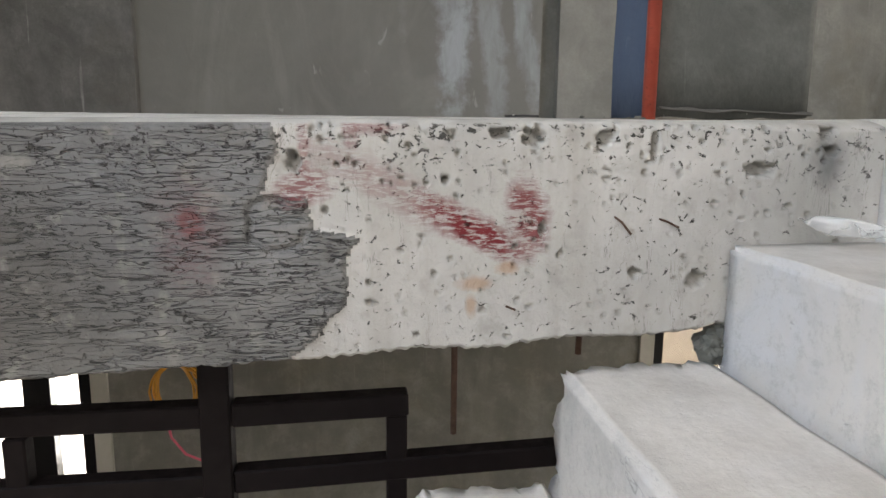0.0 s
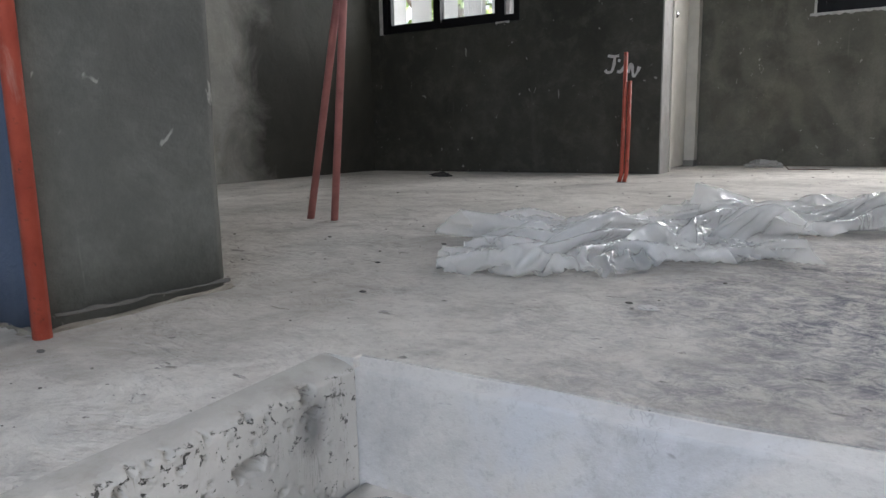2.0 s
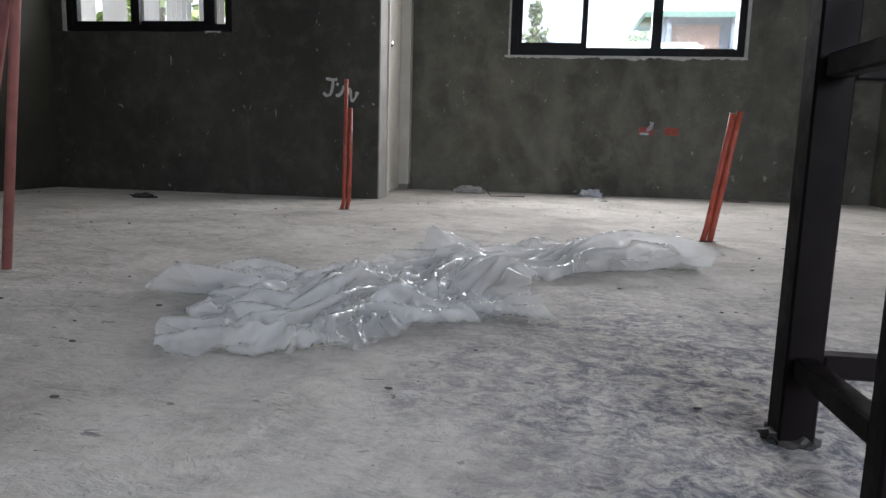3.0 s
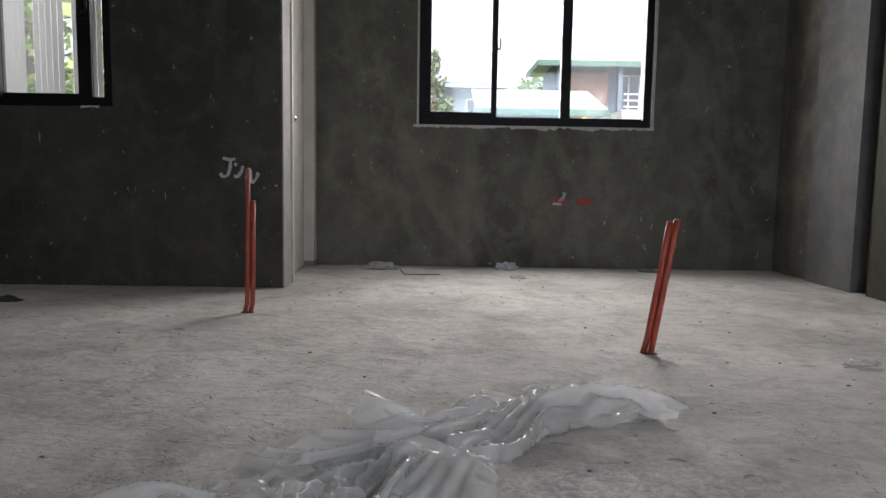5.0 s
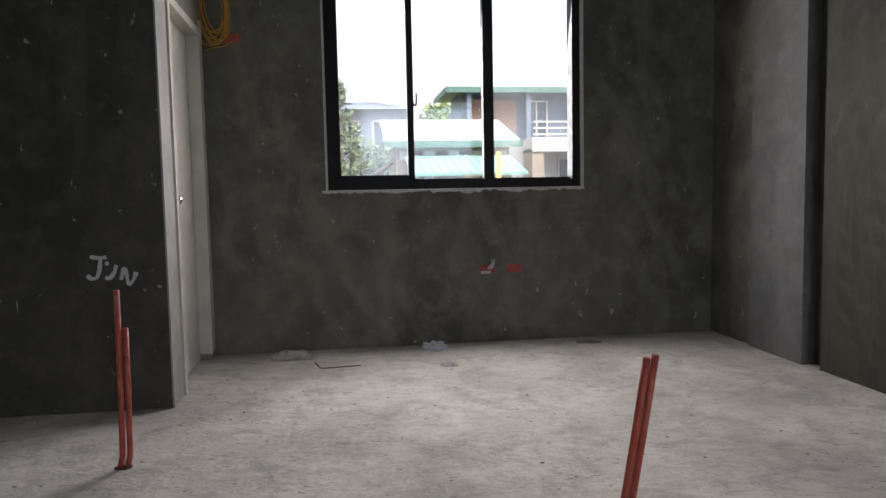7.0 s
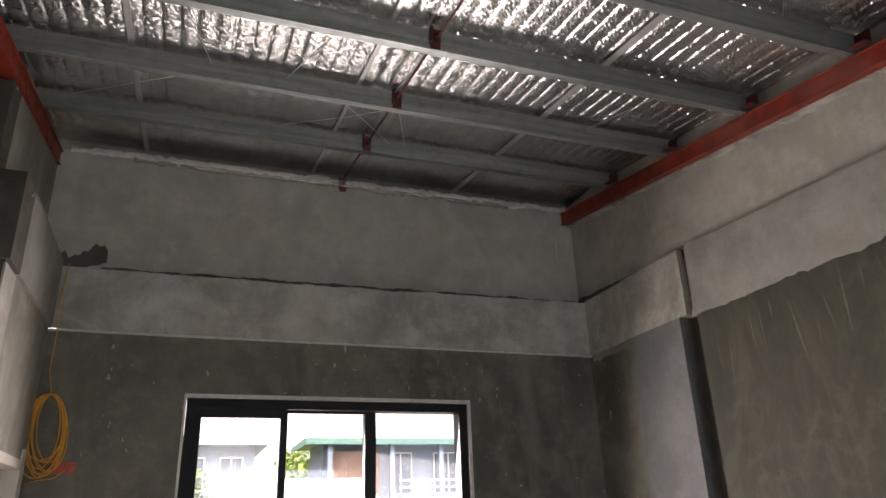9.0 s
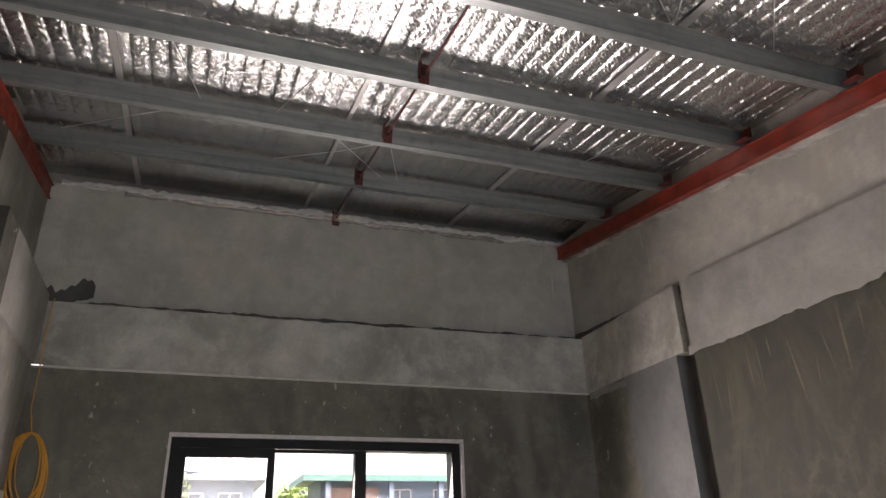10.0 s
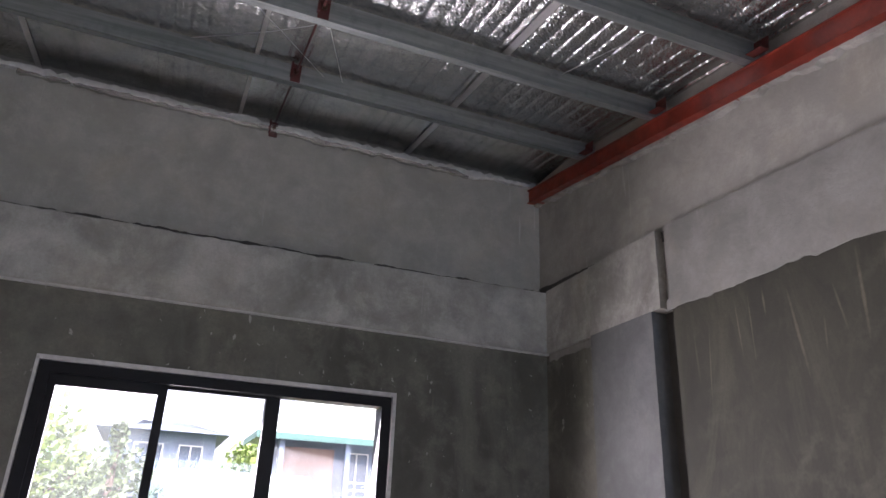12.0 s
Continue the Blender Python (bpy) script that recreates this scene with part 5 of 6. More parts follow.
def film_mesh(name, p, turn, x, y, z):
    """Mesh data of a crumpled sheet, turned and set down."""
    m = pose(x, y, z, 0, 0, turn)
    nx, ny = p.shape[:2]
    verts = [tuple(m @ Vector(c)) for c in p.reshape(-1, 3).tolist()]
    polys = [(i * ny + j, (i + 1) * ny + j, (i + 1) * ny + j + 1, i * ny + j + 1) for i in range(nx - 1) for j in range(ny - 1)]
    me = bpy.data.meshes.new(name)
    me.from_pydata(verts, [], polys)
    me.shade_smooth()
    me.materials.append(M_FILM)
    return me


def spread_out(u, v):
    return u * 0.66 + 0.08 * np.sin(v * 6.5 + 1), v * 0.58 + 0.08 * np.sin(u * 6)


def under_spread(u, v):
    return u * 0.66 + 0.05 * np.sin(v * 9), v * 0.52 - 0.05 * np.sin(u * 7 + 1)


def bunched(u, v):
    return u * 0.84 + 0.02 * np.sin(v * 12), v * (0.46 - 0.2 * np.exp(-((u - 0.06) / 0.09) ** 2)) + 0.05 * np.sin(u * 6)


def under_bunched(u, v):
    return u * 0.88, v * 0.40 + 0.04 * np.sin(u * 6 + 0.3)


for label, x, y, turn, layers in (
        ("crumpled clear plastic sheet lying on the floor", -1.0, 2.15, 35, ((1.15, 1.0, 0.0105, spread_out, 1, 1.6e-5, (4, 7, 12), 0.025), (1.0, 0.85, 0.0115, under_spread, 2, 3.0e-5, (5, 9, 16), 0.02))),
        ("bunched clear plastic sheet with puffed folds", -0.52, 2.73, 17, ((1.02, 0.66, 0.0125, bunched, 6, 0.6e-5, (4, 6, 9), 0.03), (0.95, 0.5, 0.015, under_bunched, 8, 2e-5, (5, 9), 0.02)))):
    sheet = thing("plastic_sheet", x, y, 0, label, "plastic sheet", "plastic sheeting")
    for w, h, cell, target, seed, gravity, bands, lift in layers:
        fold = new("fold", film_mesh("fold", crumple(w, h, cell, target, seed, gravity, 480, bands, lift), turn, 0, 0, 0))
        fold.parent = sheet

# torn plastic sachet left on the top tread
sachet = new("plastic_sachet", film_mesh("plastic_sachet", crumple(0.11, 0.075, 0.004, lambda u, v: (u * 0.68 + 0.01 * np.sin(v * 60), v * 0.5 + 0.012 * np.sin(u * 50)), 4, 0.6e-5, 240, (16, 30, 50), 0.02), 15, -0.975, 1.06, -RISE + 0.002))
tagged(sachet, "torn clear plastic sachet on a concrete tread", "plastic sachet")

# ---- the painted name ----
def strokes(paths, width, y):
    bm = bmesh.new()
    for pts in paths:
        fine = []
        for i in range(len(pts) - 1):
            p0, p1, p2, p3 = (Vector(pts[max(0, min(len(pts) - 1, k))]) for k in (i - 1, i, i + 1, i + 2))
            for q in range(6):
                t = q / 6
                fine.append(0.5 * (2 * p1 + (p2 - p0) * t + (2 * p0 - 5 * p1 + 4 * p2 - p3) * t * t + (3 * p1 - p0 - 3 * p2 + p3) * t ** 3))
        fine.append(Vector(pts[-1]))
        prev = None
        for i, p in enumerate(fine):
            d = fine[min(i + 1, len(fine) - 1)] - fine[max(i - 1, 0)]
            n = Vector((-d.y, d.x)).normalized() * width * (0.8 + 0.35 * noise.noise((p.x * 30, p.y * 30, 0)))
            cur = [bm.verts.new((p.x + s * n.x, y, p.y + s * n.y)) for s in (1, -1)]
            if prev:
                bm.faces.new((prev[0], cur[0], cur[1], prev[1]))
            prev = cur
    bmesh.ops.recalc_face_normals(bm, faces=bm.faces)
    r = bmesh.ops.extrude_face_region(bm, geom=bm.faces[:])
    for v in r["geom"]:
        if isinstance(v, bmesh.types.BMVert):
            v.co.y -= 0.002
    return bm


name_sign = thing("painted_name", -1.9, JY, 0.7, "letters JUN brushed in white paint on the wall", "lettering")
LET = [[[(-2.005, 0.772), (-1.965, 0.765), (-1.93, 0.768)], [(-1.958, 0.765), (-1.963, 0.715), (-1.978, 0.672), (-2.005, 0.665), (-2.022, 0.682)]],
       [[(-1.925, 0.745), (-1.932, 0.728)], [(-1.885, 0.728), (-1.898, 0.69), (-1.92, 0.665), (-1.94, 0.668)]],
       [[(-1.868, 0.655), (-1.855, 0.70), (-1.846, 0.702), (-1.84, 0.67), (-1.832, 0.632), (-1.81, 0.652), (-1.795, 0.69)]]]
for paths in LET:
    o = part("letter", strokes(paths, 0.0115, JY - 0.003), M_LIME, name_sign)
    o.matrix_parent_inverse = name_sign.matrix_world.inverted()

# ---- electrical boxes and wire ----
def wall_box(name, x, z, wires, label, y=NY):
    e = thing(name, x, y, z, label, "junction box", "red junction boxes")
    bm = bmesh.new()
    w, h = 0.052, 0.03
    for a0, a1, b0, b1 in ((-w, w, -h, -h + 0.006), (-w, w, h - 0.006, h), (-w, -w + 0.006, -h, h), (w - 0.006, w, -h, h)):
        box(bm, a0, a1, -0.012, 0.03, b0, b1)
    box(bm, -w, w, -0.004, 0.0, -h, h)
    part("box_body", bm, M_CONDUIT, e)
    if wires:
        bm = bmesh.new()
        rr = random.Random(wires)
        for i in range(3):
            tube(bm, [(0.01 * i, -0.006, 0), (0.015 * i + 0.01, -0.03, 0.02), (0.03 + 0.01 * i, -0.035, 0.045 + 0.01 * i), (0.02 + 0.02 * rr.random(), -0.02, 0.07)], 0.004, 6)
        box(bm, -0.045, 0.02, -0.02, -0.013, -0.03, -0.012)
        part("wire_tails", bm, M_PAPER, e)


wall_box("junction_box", 0.205, 0.515, 3, "red plastic wall box with loose pale wire tails")
wall_box("junction_box", 0.40, 0.515, 0, "empty red plastic wall box set in render")
wall_box("junction_box", -1.455, 2.075, 0, "red plastic wall box below a wire coil")


def coil(name, x, y, z, rx, rz, turns, material, label, seed, along="x"):
    """A hanging coil of wire: loose oval loops."""
    e = thing(name, x, y, z, label, "wire coil", "wire coils")
    rr = random.Random(seed)
    for t in range(turns):
        bm = bmesh.new()
        pts = []
        a, b, lean = rx * rr.uniform(0.65, 1.05), rz * rr.uniform(0.8, 1.05), rr.uniform(-0.35, 0.1)
        off = rr.uniform(-0.01, 0.01)
        for k in range(33):
            q = 2 * math.pi * k / 32
            u, w = a * math.sin(q) + off, -b * (1 - math.cos(q))
            u += lean * w * 0.35
            v = -0.012 - 0.012 * rr.random() - 0.02 * (t % 3) * 0.4
            pts.append((u, v, w) if along == "x" else (-v, u, w))
        tube(bm, pts, 0.0033, 6, False)
        part("loop", bm, material, e)
    return e


coil("wire_coil", -1.575, NY - 0.004, 2.46, 0.10, 0.215, 11, M_YELLOW, "coil of orange and yellow wire hanging on the wall", 3)
bm = bmesh.new()
tube(bm, [(-1.60, 6.21, 3.22), (-1.605, 6.20, 3.0), (-1.60, 6.205, 2.8), (-1.607, 6.235, 2.6), (-1.578, 6.23, 2.46)], 0.003, 6)
tagged(part("hanging_wire", bm, M_YELLOW), "thin yellow wire hanging from the beam to a coil", "wire")
bm = bmesh.new()
tube(bm, [(-1.455, 6.235, 2.06), (-1.5, 6.22, 2.02), (-1.58, 6.225, 2.01), (-1.63, 6.23, 1.99)], 0.003, 6)
tagged(part("wire_tail", bm, M_YELLOW), "thin yellow wire tail out of a wall box", "wire")
coil("wire_coil", -2.0, -0.03, -0.635, 0.07, 0.075, 9, M_YELLOW, "coil of yellow and orange wire hanging in the room below", 5, "y")
bm = bmesh.new()
tube(bm, [(-2.0, -0.03, -0.635), (-2.0, -0.035, -0.3), (-2.0, -0.03, -0.12)], 0.0025, 6)
tagged(part("hanging_wire", bm, M_YELLOW), "thin yellow wire holding up a coil", "wire")
bm = bmesh.new()
tube(bm, [(-2.0, -0.07, -0.76), (-2.0, -0.055, -0.85), (-2.0, -0.02, -0.9), (-2.0, 0.03, -0.925)], 0.0035, 6)
tagged(part("hanging_wire", bm, M_PINK), "pink wire end hanging below a coil", "wire")

# ---- litter on the floor ----
def scrap(name, x, y, z, rx, ry, rz, material, label, seed, category="litter", turn=0.0, amp=0.5):
    bm = bmesh.new()
    bmesh.ops.create_icosphere(bm, subdivisions=3, radius=1.0)
    for v in bm.verts:
        d = noise.voronoi(v.co * 1.6 + Vector((seed, 0, 0)))[0]
        k = 0.7 + amp * (d[1] - d[0]) + 0.25 * noise.noise(v.co * 2 + Vector((seed, 4, 0)))
        v.co = Vector((v.co.x * rx * k, v.co.y * ry * k, max(0, (v.co.z + 0.25) * rz * k)))
    o = tagged(part(name, bm, material), label, category)
    o.matrix_world = pose(x, y, z, 0, 0, turn)
    return o


scrap("plastic_bag", -0.20, 6.08, 0, 0.10, 0.05, 0.055, M_PAPER, "small crumpled pale blue plastic bag by the wall", 1.0)
scrap("plastic_wrapper", -1.14, 6.02, 0, 0.15, 0.07, 0.06, M_FILM, "crumpled clear wrapper by the wall", 2.0)
scrap("plastic_wrapper", -0.17, 5.62, 0, 0.06, 0.03, 0.02, M_FILM, "small torn clear wrapper on the floor", 3.0)
scrap("bag_scrap", -2.97, 4.53, 0, 0.09, 0.045, 0.03, M_SCRAP, "dark scrap of sacking on the floor", 4.0)
scrap("wood_offcut", 0.87, 6.05, 0, 0.10, 0.03, 0.02, M_WOOD, "grey wood offcut by the wall", 5.0, turn=-12)
scrap("paint_chip", -0.787, 1.585, 0, 0.022, 0.016, 0.004, M_LIME, "white mortar splash on the floor", 6.0)
scrap("plastic_wrapper", 0.84, 3.42, 0, 0.09, 0.05, 0.025, M_FILM, "flattened clear wrapper on the floor", 7.0)
bm = bmesh.new()
tube(bm, [(-0.98, 5.78, 0.03), (-0.945, 5.72, 0.004), (-0.9, 5.71, 0.006), (-0.70, 5.74, 0.005)], 0.003, 6)
tagged(part("bent_wire", bm, M_RUST), "thin bent rusty wire on the floor", "wire")
bm = bmesh.new()
tube(bm, [(-1.47, 0.72, 0.004), (-1.46, 0.755, 0.005), (-1.45, 0.78, 0.004)], 0.002, 6)
tagged(part("nail", bm, M_SCRAP), "dark nail lying on the floor", "nail")

# grit and crumbs of mortar
rng = random.Random(21)
shapes = []
for i in range(4):
    bm = bmesh.new()
    bmesh.ops.create_icosphere(bm, subdivisions=1, radius=1.0)
    for v in bm.verts:
        v.co *= 1 + 0.4 * noise.noise(v.co * 2 + Vector((i * 3, 0, 0)))
        v.co.z *= 0.5
    shapes.append([tuple(v.co) for v in bm.verts])
    faces = [[v.index for v in f.verts] for f in bm.faces]
    bm.free()
verts, polys = [], []
for i in range(1500):
    while True:
        x, y = rng.uniform(-3.8, 1.8), rng.uniform(-1.5, 6.2)
        if not (x > EDGE_X - 0.1 and y < 1.55) and not (y > 5.05 and x < -1.6) and not (-1.75 < x < -1.5 and 1.0 < y < 1.4):
            break
    r = 0.0012 + 0.0042 * rng.random() ** 6
    sh = rng.choice(shapes)
    a = rng.uniform(0, 6.28)
    base = len(verts)
    for c in sh:
        verts.append((x + r * (c[0] * math.cos(a) - c[1] * math.sin(a)) * 1.6, y + r * (c[0] * math.sin(a) + c[1] * math.cos(a)), r * 0.4 + r * c[2]))
    polys += [[base + k for k in f] for f in faces]
me = bpy.data.meshes.new("grit")
me.from_pydata(verts, [], polys)
gm = Mat("grit_mix", 0.9)
gi = gm.t.nodes.new("ShaderNodeNewGeometry").outputs["Random Per Island"]
gm.colour(gm.mix(gm.step(gi, 0.55, 0.75), (0.10, 0.095, 0.085), (0.42, 0.40, 0.37)))
me.materials.append(gm.m)
tagged(new("grit", me), "loose grit and mortar crumbs on the concrete floor", "grit", kind="stuff")

# ---- outside: neighbours' houses, trees and garden ----
M_GRASS = plain("rough_grass", (0.10, 0.13, 0.05), 0.9, 0.0, 0.5, 1.2, 0.6)
M_ROOF_PALE = plain("pale_green_roof", (0.27, 0.31, 0.285), 0.45, 0.0, 0.15, 1.5)
M_ROOF_TEAL = plain("teal_roof", (0.13, 0.29, 0.24), 0.5, 0.0, 0.2, 1.5)
M_FASCIA = plain("green_fascia", (0.05, 0.12, 0.105), 0.5)
M_HOUSE_BLUE = plain("blue_grey_wall", (0.10, 0.13, 0.18), 0.8, 0.0, 0.3, 1.0)
M_HOUSE_CREAM = plain("cream_wall", (0.22, 0.18, 0.14), 0.8, 0.0, 0.15, 1.0)
M_HOUSE_WHITE = plain("white_wall", (0.36, 0.36, 0.36), 0.8, 0.0, 0.1, 1.0)
M_HOUSE_BROWN = plain("brown_wall", (0.13, 0.08, 0.065), 0.8, 0.0, 0.3, 1.0)
M_PANE_DARK = plain("dark_window", (0.05, 0.07, 0.10), 0.15)
M_TRUNK = plain("bark", (0.12, 0.09, 0.065), 0.9, 0.0, 0.4, 6, 0.6)
M_ORANGE = plain("orange_pole", (0.75, 0.28, 0.02), 0.5)


def leaf_material(name, a, b):
    m = Mat(name, 0.6)
    r = m.t.nodes.new("ShaderNodeNewGeometry").outputs["Random Per Island"]
    m.colour(m.mix(r, a, b))
    m.b.inputs["Subsurface Weight"].default_value = 0.0
    return m.m


M_LEAF = leaf_material("leaves", (0.07, 0.12, 0.03), (0.20, 0.28, 0.06))
M_LEAF_DARK = leaf_material("dark_leaves", (0.035, 0.06, 0.025), (0.10, 0.14, 0.055))
M_FLOWER = leaf_material("pink_flowers", (0.30, 0.13, 0.12), (0.16, 0.17, 0.08))
M_DRY = leaf_material("dry_stalks", (0.26, 0.21, 0.14), (0.13, 0.12, 0.08))

bm = bmesh.new()
vs = [bm.verts.new(c) for c in ((-600, 6.9, -3.02), (600, 6.9, -3.02), (600, 900, -3.02), (-600, 900, -3.02))]
bm.faces.new(vs)
vs = [bm.verts.new(c) for c in ((-600, -900, -3.22), (600, -900, -3.22), (600, 6.9, -3.02), (-600, 6.9, -3.02))]
bm.faces.new(vs)
structure("ground", bm, M_GRASS, "rough grassy ground round the houses", "ground")


def house(name, x0, x1, y0, y1, z1, material, label, windows=(), eave=0.4, roof=None, roof_m=None, ribs=0.0, rise=2.0, fascia=None):
    """A block with window openings on its near side and a ribbed hip roof."""
    e = thing(name, x0, y0, -3.0, label, "house")
    o = Vector((x0, y0, -3.0))
    bm = bmesh.new()
    box(bm, 0, x1 - x0, 0, y1 - y0, 0, z1 + 3.0)
    part("wall", bm, material, e)
    for wx0, wx1, wz0, wz1 in windows:
        bm = bmesh.new()
        for q in ((wx0 - 0.06, wx0, wz0 - 0.06, wz1 + 0.06), (wx1, wx1 + 0.06, wz0 - 0.06, wz1 + 0.06), (wx0, wx1, wz0 - 0.06, wz0), (wx0, wx1, wz1, wz1 + 0.06), ((wx0 + wx1) / 2 - 0.03, (wx0 + wx1) / 2 + 0.03, wz0, wz1)):
            box(bm, q[0] - o.x, q[1] - o.x, -0.06, 0.0, q[2] - o.z, q[3] - o.z)
        w = part("window", bm, M_HOUSE_WHITE, e)
        bm = bmesh.new()
        box(bm, wx0 - o.x, wx1 - o.x, -0.02, 0.0, wz0 - o.z, wz1 - o.z)
        part("pane", bm, M_PANE_DARK, w)
    if roof == "hip":
        bm = bmesh.new()
        a0, a1, b0, b1, zz = -eave, x1 - x0 + eave, -eave, y1 - y0 + eave, z1 + 3.0
        ins = (b1 - b0) / 2
        base = [bm.verts.new(c) for c in ((a0, b0, zz), (a1, b0, zz), (a1, b1, zz), (a0, b1, zz))]
        top = [bm.verts.new(c) for c in ((a0 + ins, b0 + ins, zz + rise), (a1 - ins, b0 + ins, zz + rise))]
        bm.faces.new((base[0], base[1], top[1], top[0]))
        bm.faces.new((base[1], base[2], top[1]))
        bm.faces.new((base[2], base[3], top[0], top[1]))
        bm.faces.new((base[3], base[0], top[0]))
        bm.faces.new(base[::-1])
        k = a0 + 0.4
        while k < a1 and ribs:
            lim = min(1.0, (k - a0) / ins, (a1 - k) / ins)
            square_bar(bm, (k, b0, zz + 0.02), (k, b0 + ins * lim, zz + rise * lim + 0.02), 0.05)
            k += ribs
        part("roof", bm, roof_m, e)
    if roof == "shed":
        bm = bmesh.new()
        a0, a1, b0, b1, zz = -eave, x1 - x0 + eave, -eave, y1 - y0, z1 + 3.0
        c = [bm.verts.new(p) for p in ((a0, b0, zz), (a1, b0, zz), (a1, b1, zz + rise), (a0, b1, zz + rise))]
        d = [bm.verts.new((v.co.x, v.co.y, v.co.z + 0.05)) for v in c]
        for q in ((0, 1, 2, 3),):
            bm.faces.new([c[i] for i in q][::-1])
            bm.faces.new([d[i] for i in q])
        for i in range(4):
            j = (i + 1) % 4
            bm.faces.new((c[i], c[j], d[j], d[i]))
        k = a0 + 0.1
        while k < a1 and ribs:
            square_bar(bm, (k, b0, zz + 0.06), (k, b1, zz + rise + 0.06), 0.03)
            k += ribs
        part("roof", bm, roof_m, e)
    if fascia:
        bm = bmesh.new()
        box(bm, -eave - 0.03, x1 - x0 + eave + 0.03, -eave - 0.04, -eave - 0.003, z1 + 3.0 - fascia, z1 + 3.0 + 0.06)
        box(bm, -eave - 0.04, -eave - 0.003, -eave, y1 - y0, z1 + 3.0 - fascia, z1 + 3.0 + 0.06)
        part("fascia", bm, M_FASCIA, e, "dark green fascia board")
    return e


a = house("house", 5.2, 17.0, 35.0, 38.5, 6.35, M_HOUSE_BLUE, "two-storey blue grey house with a pale green hip roof", [(5.9, 7.3, 4.2, 5.7), (8.4, 9.4, 4.0, 5.8), (10.6, 12.0, 4.0, 5.8), (6.0, 7.5, 0.6, 2.2), (9.0, 10.5, 0.6, 2.2)],
          0.9, "hip", M_ROOF_PALE, 0.7, 2.6, 0.22)
bm = bmesh.new()
box(bm, 0.35, 2.6, -0.3, -0.01, 6.9, 8.9)
part("bay", bm, M_HOUSE_BROWN, a, "brown boarded bay under the eave")
bm = bmesh.new()
for x in (0.1, 3.0, 5.4):
    box(bm, x, x + 0.22, -0.75, -0.5, 0, 9.3)
part("pillar", bm, M_HOUSE_BLUE, a)
b = house("house", 0.55, 3.35, 18.3, 20.6, 2.32, M_HOUSE_CREAM, "low house with a bright pale green metal roof", [], 0.25, "shed", M_ROOF_PALE, 0.3, 0.78, 0.1)
for i in range(9):
    bm = bmesh.new()
    box(bm, 0.1 + i * 0.3, 0.34 + i * 0.3, -0.05, 0.0, 4.95, 5.15)
    part("vent_block", bm, M_HOUSE_BROWN if i % 2 else M_HOUSE_WHITE, b)
lean_to = house("shed", 1.05, 3.05, 16.8, 18.2, 1.2, M_HOUSE_BROWN, "brown lean-to with a teal ribbed metal roof", [], 0.3, "shed", M_ROOF_TEAL, 0.2, 0.48)
c = house("house", 5.5, 10.5, 24.4, 30.0, 3.0, M_HOUSE_WHITE, "white flat-roofed house with balconies", [(6.6, 7.4, 1.1, 2.3), (7.8, 8.6, 1.1, 2.3), (6.3, 6.9, -1.5, -0.2)], 0.1)
for z0, z1 in ((2.5, 2.95), (0.63, 1.68)):
    bm = bmesh.new()
    box(bm, -0.15, 5.0, -1.2, -0.01, z0 + 3, z1 + 3)
    part("balcony", bm, M_HOUSE_WHITE, c)
for k in range(3):
    bm = bmesh.new()
    square_bar(bm, (-0.1, -1.15, 6.05 + 0.2 * k), (5.0, -1.15, 6.05 + 0.2 * k), 0.05)
    part("balcony_rail", bm, M_HOUSE_WHITE, c)
bm = bmesh.new()
box(bm, -0.15, 0.25, -1.15, -0.02, 0.0, 5.6)
part("pillar", bm, M_HOUSE_CREAM, c)
bm = bmesh.new()
tube(bm, [(1.95, -0.22, 5.6), (1.95, -0.02, 5.6)], 0.24, 16)
box(bm, 1.65, 2.25, -0.14, -0.005, 5.2, 6.0)
part("fan_unit", bm, M_HOUSE_BLUE, c, "grey outdoor cooling unit with a round fan")
house("house", -2.2, 2.6, 39.0, 46.0, 5.6, M_HOUSE_BLUE, "distant grey house with an open upper floor", [(-1.0, 0.2, 3.6, 5.0), (1.0, 2.0, 3.6, 5.0)], 0.6, "hip", M_HOUSE_BLUE, 0.0, 0.9)
house("house", -9.5, -2.9, 30.0, 38.0, 3.4, M_HOUSE_WHITE, "distant pale house with a teal roof", [(-8, -6.8, 0.8, 2.2), (-5.5, -4.3, 0.8, 2.2)], 0.5, "hip", M_ROOF_TEAL, 0.5, 1.8)


def nearer(ob, s, z):
    """Shrinks a neighbour's house towards the room's viewpoint, sized and placed to fit the camera's view."""
    p = Vector((-0.85, 1.6, z))
    ob.matrix_world = Matrix.Translation(p) @ Matrix.Diagonal((s, s, s, 1)) @ Matrix.Translation(-p) @ ob.matrix_world


nearer(a, 0.5, 0.75)
nearer(b, 0.75, 0.9)
nearer(c, 0.65, 0.8)
nearer(lean_to, 0.75, 1.8)


def foliage(cx, cy, cz, rx, ry, rz, n, size, rr, verts, polys):
    """Small leaf clumps scattered through an uneven crown."""
    for i in range(n):
        d = Vector((rr.gauss(0, 1), rr.gauss(0, 1), rr.gauss(0, 1))).normalized()
        k = rr.random() ** 0.45 * (1 + 0.35 * noise.noise(d * 1.7 + Vector((cx, cy, 0))))
        p = Vector((cx + d.x * rx * k, cy + d.y * ry * k, cz + d.z * rz * k))
        n1 = Vector((rr.gauss(0, 1), rr.gauss(0, 1), rr.gauss(0, 1) + 0.6)).normalized()
        u = n1.orthogonal().normalized() * size * rr.uniform(0.6, 1.3)
        w = n1.cross(u) * rr.uniform(0.5, 0.9)
        b = len(verts)
        verts += [p - u, p - u * 0.2 + w, p + u, p - u * 0.2 - w]
        polys.append((b, b + 1, b + 2, b + 3))


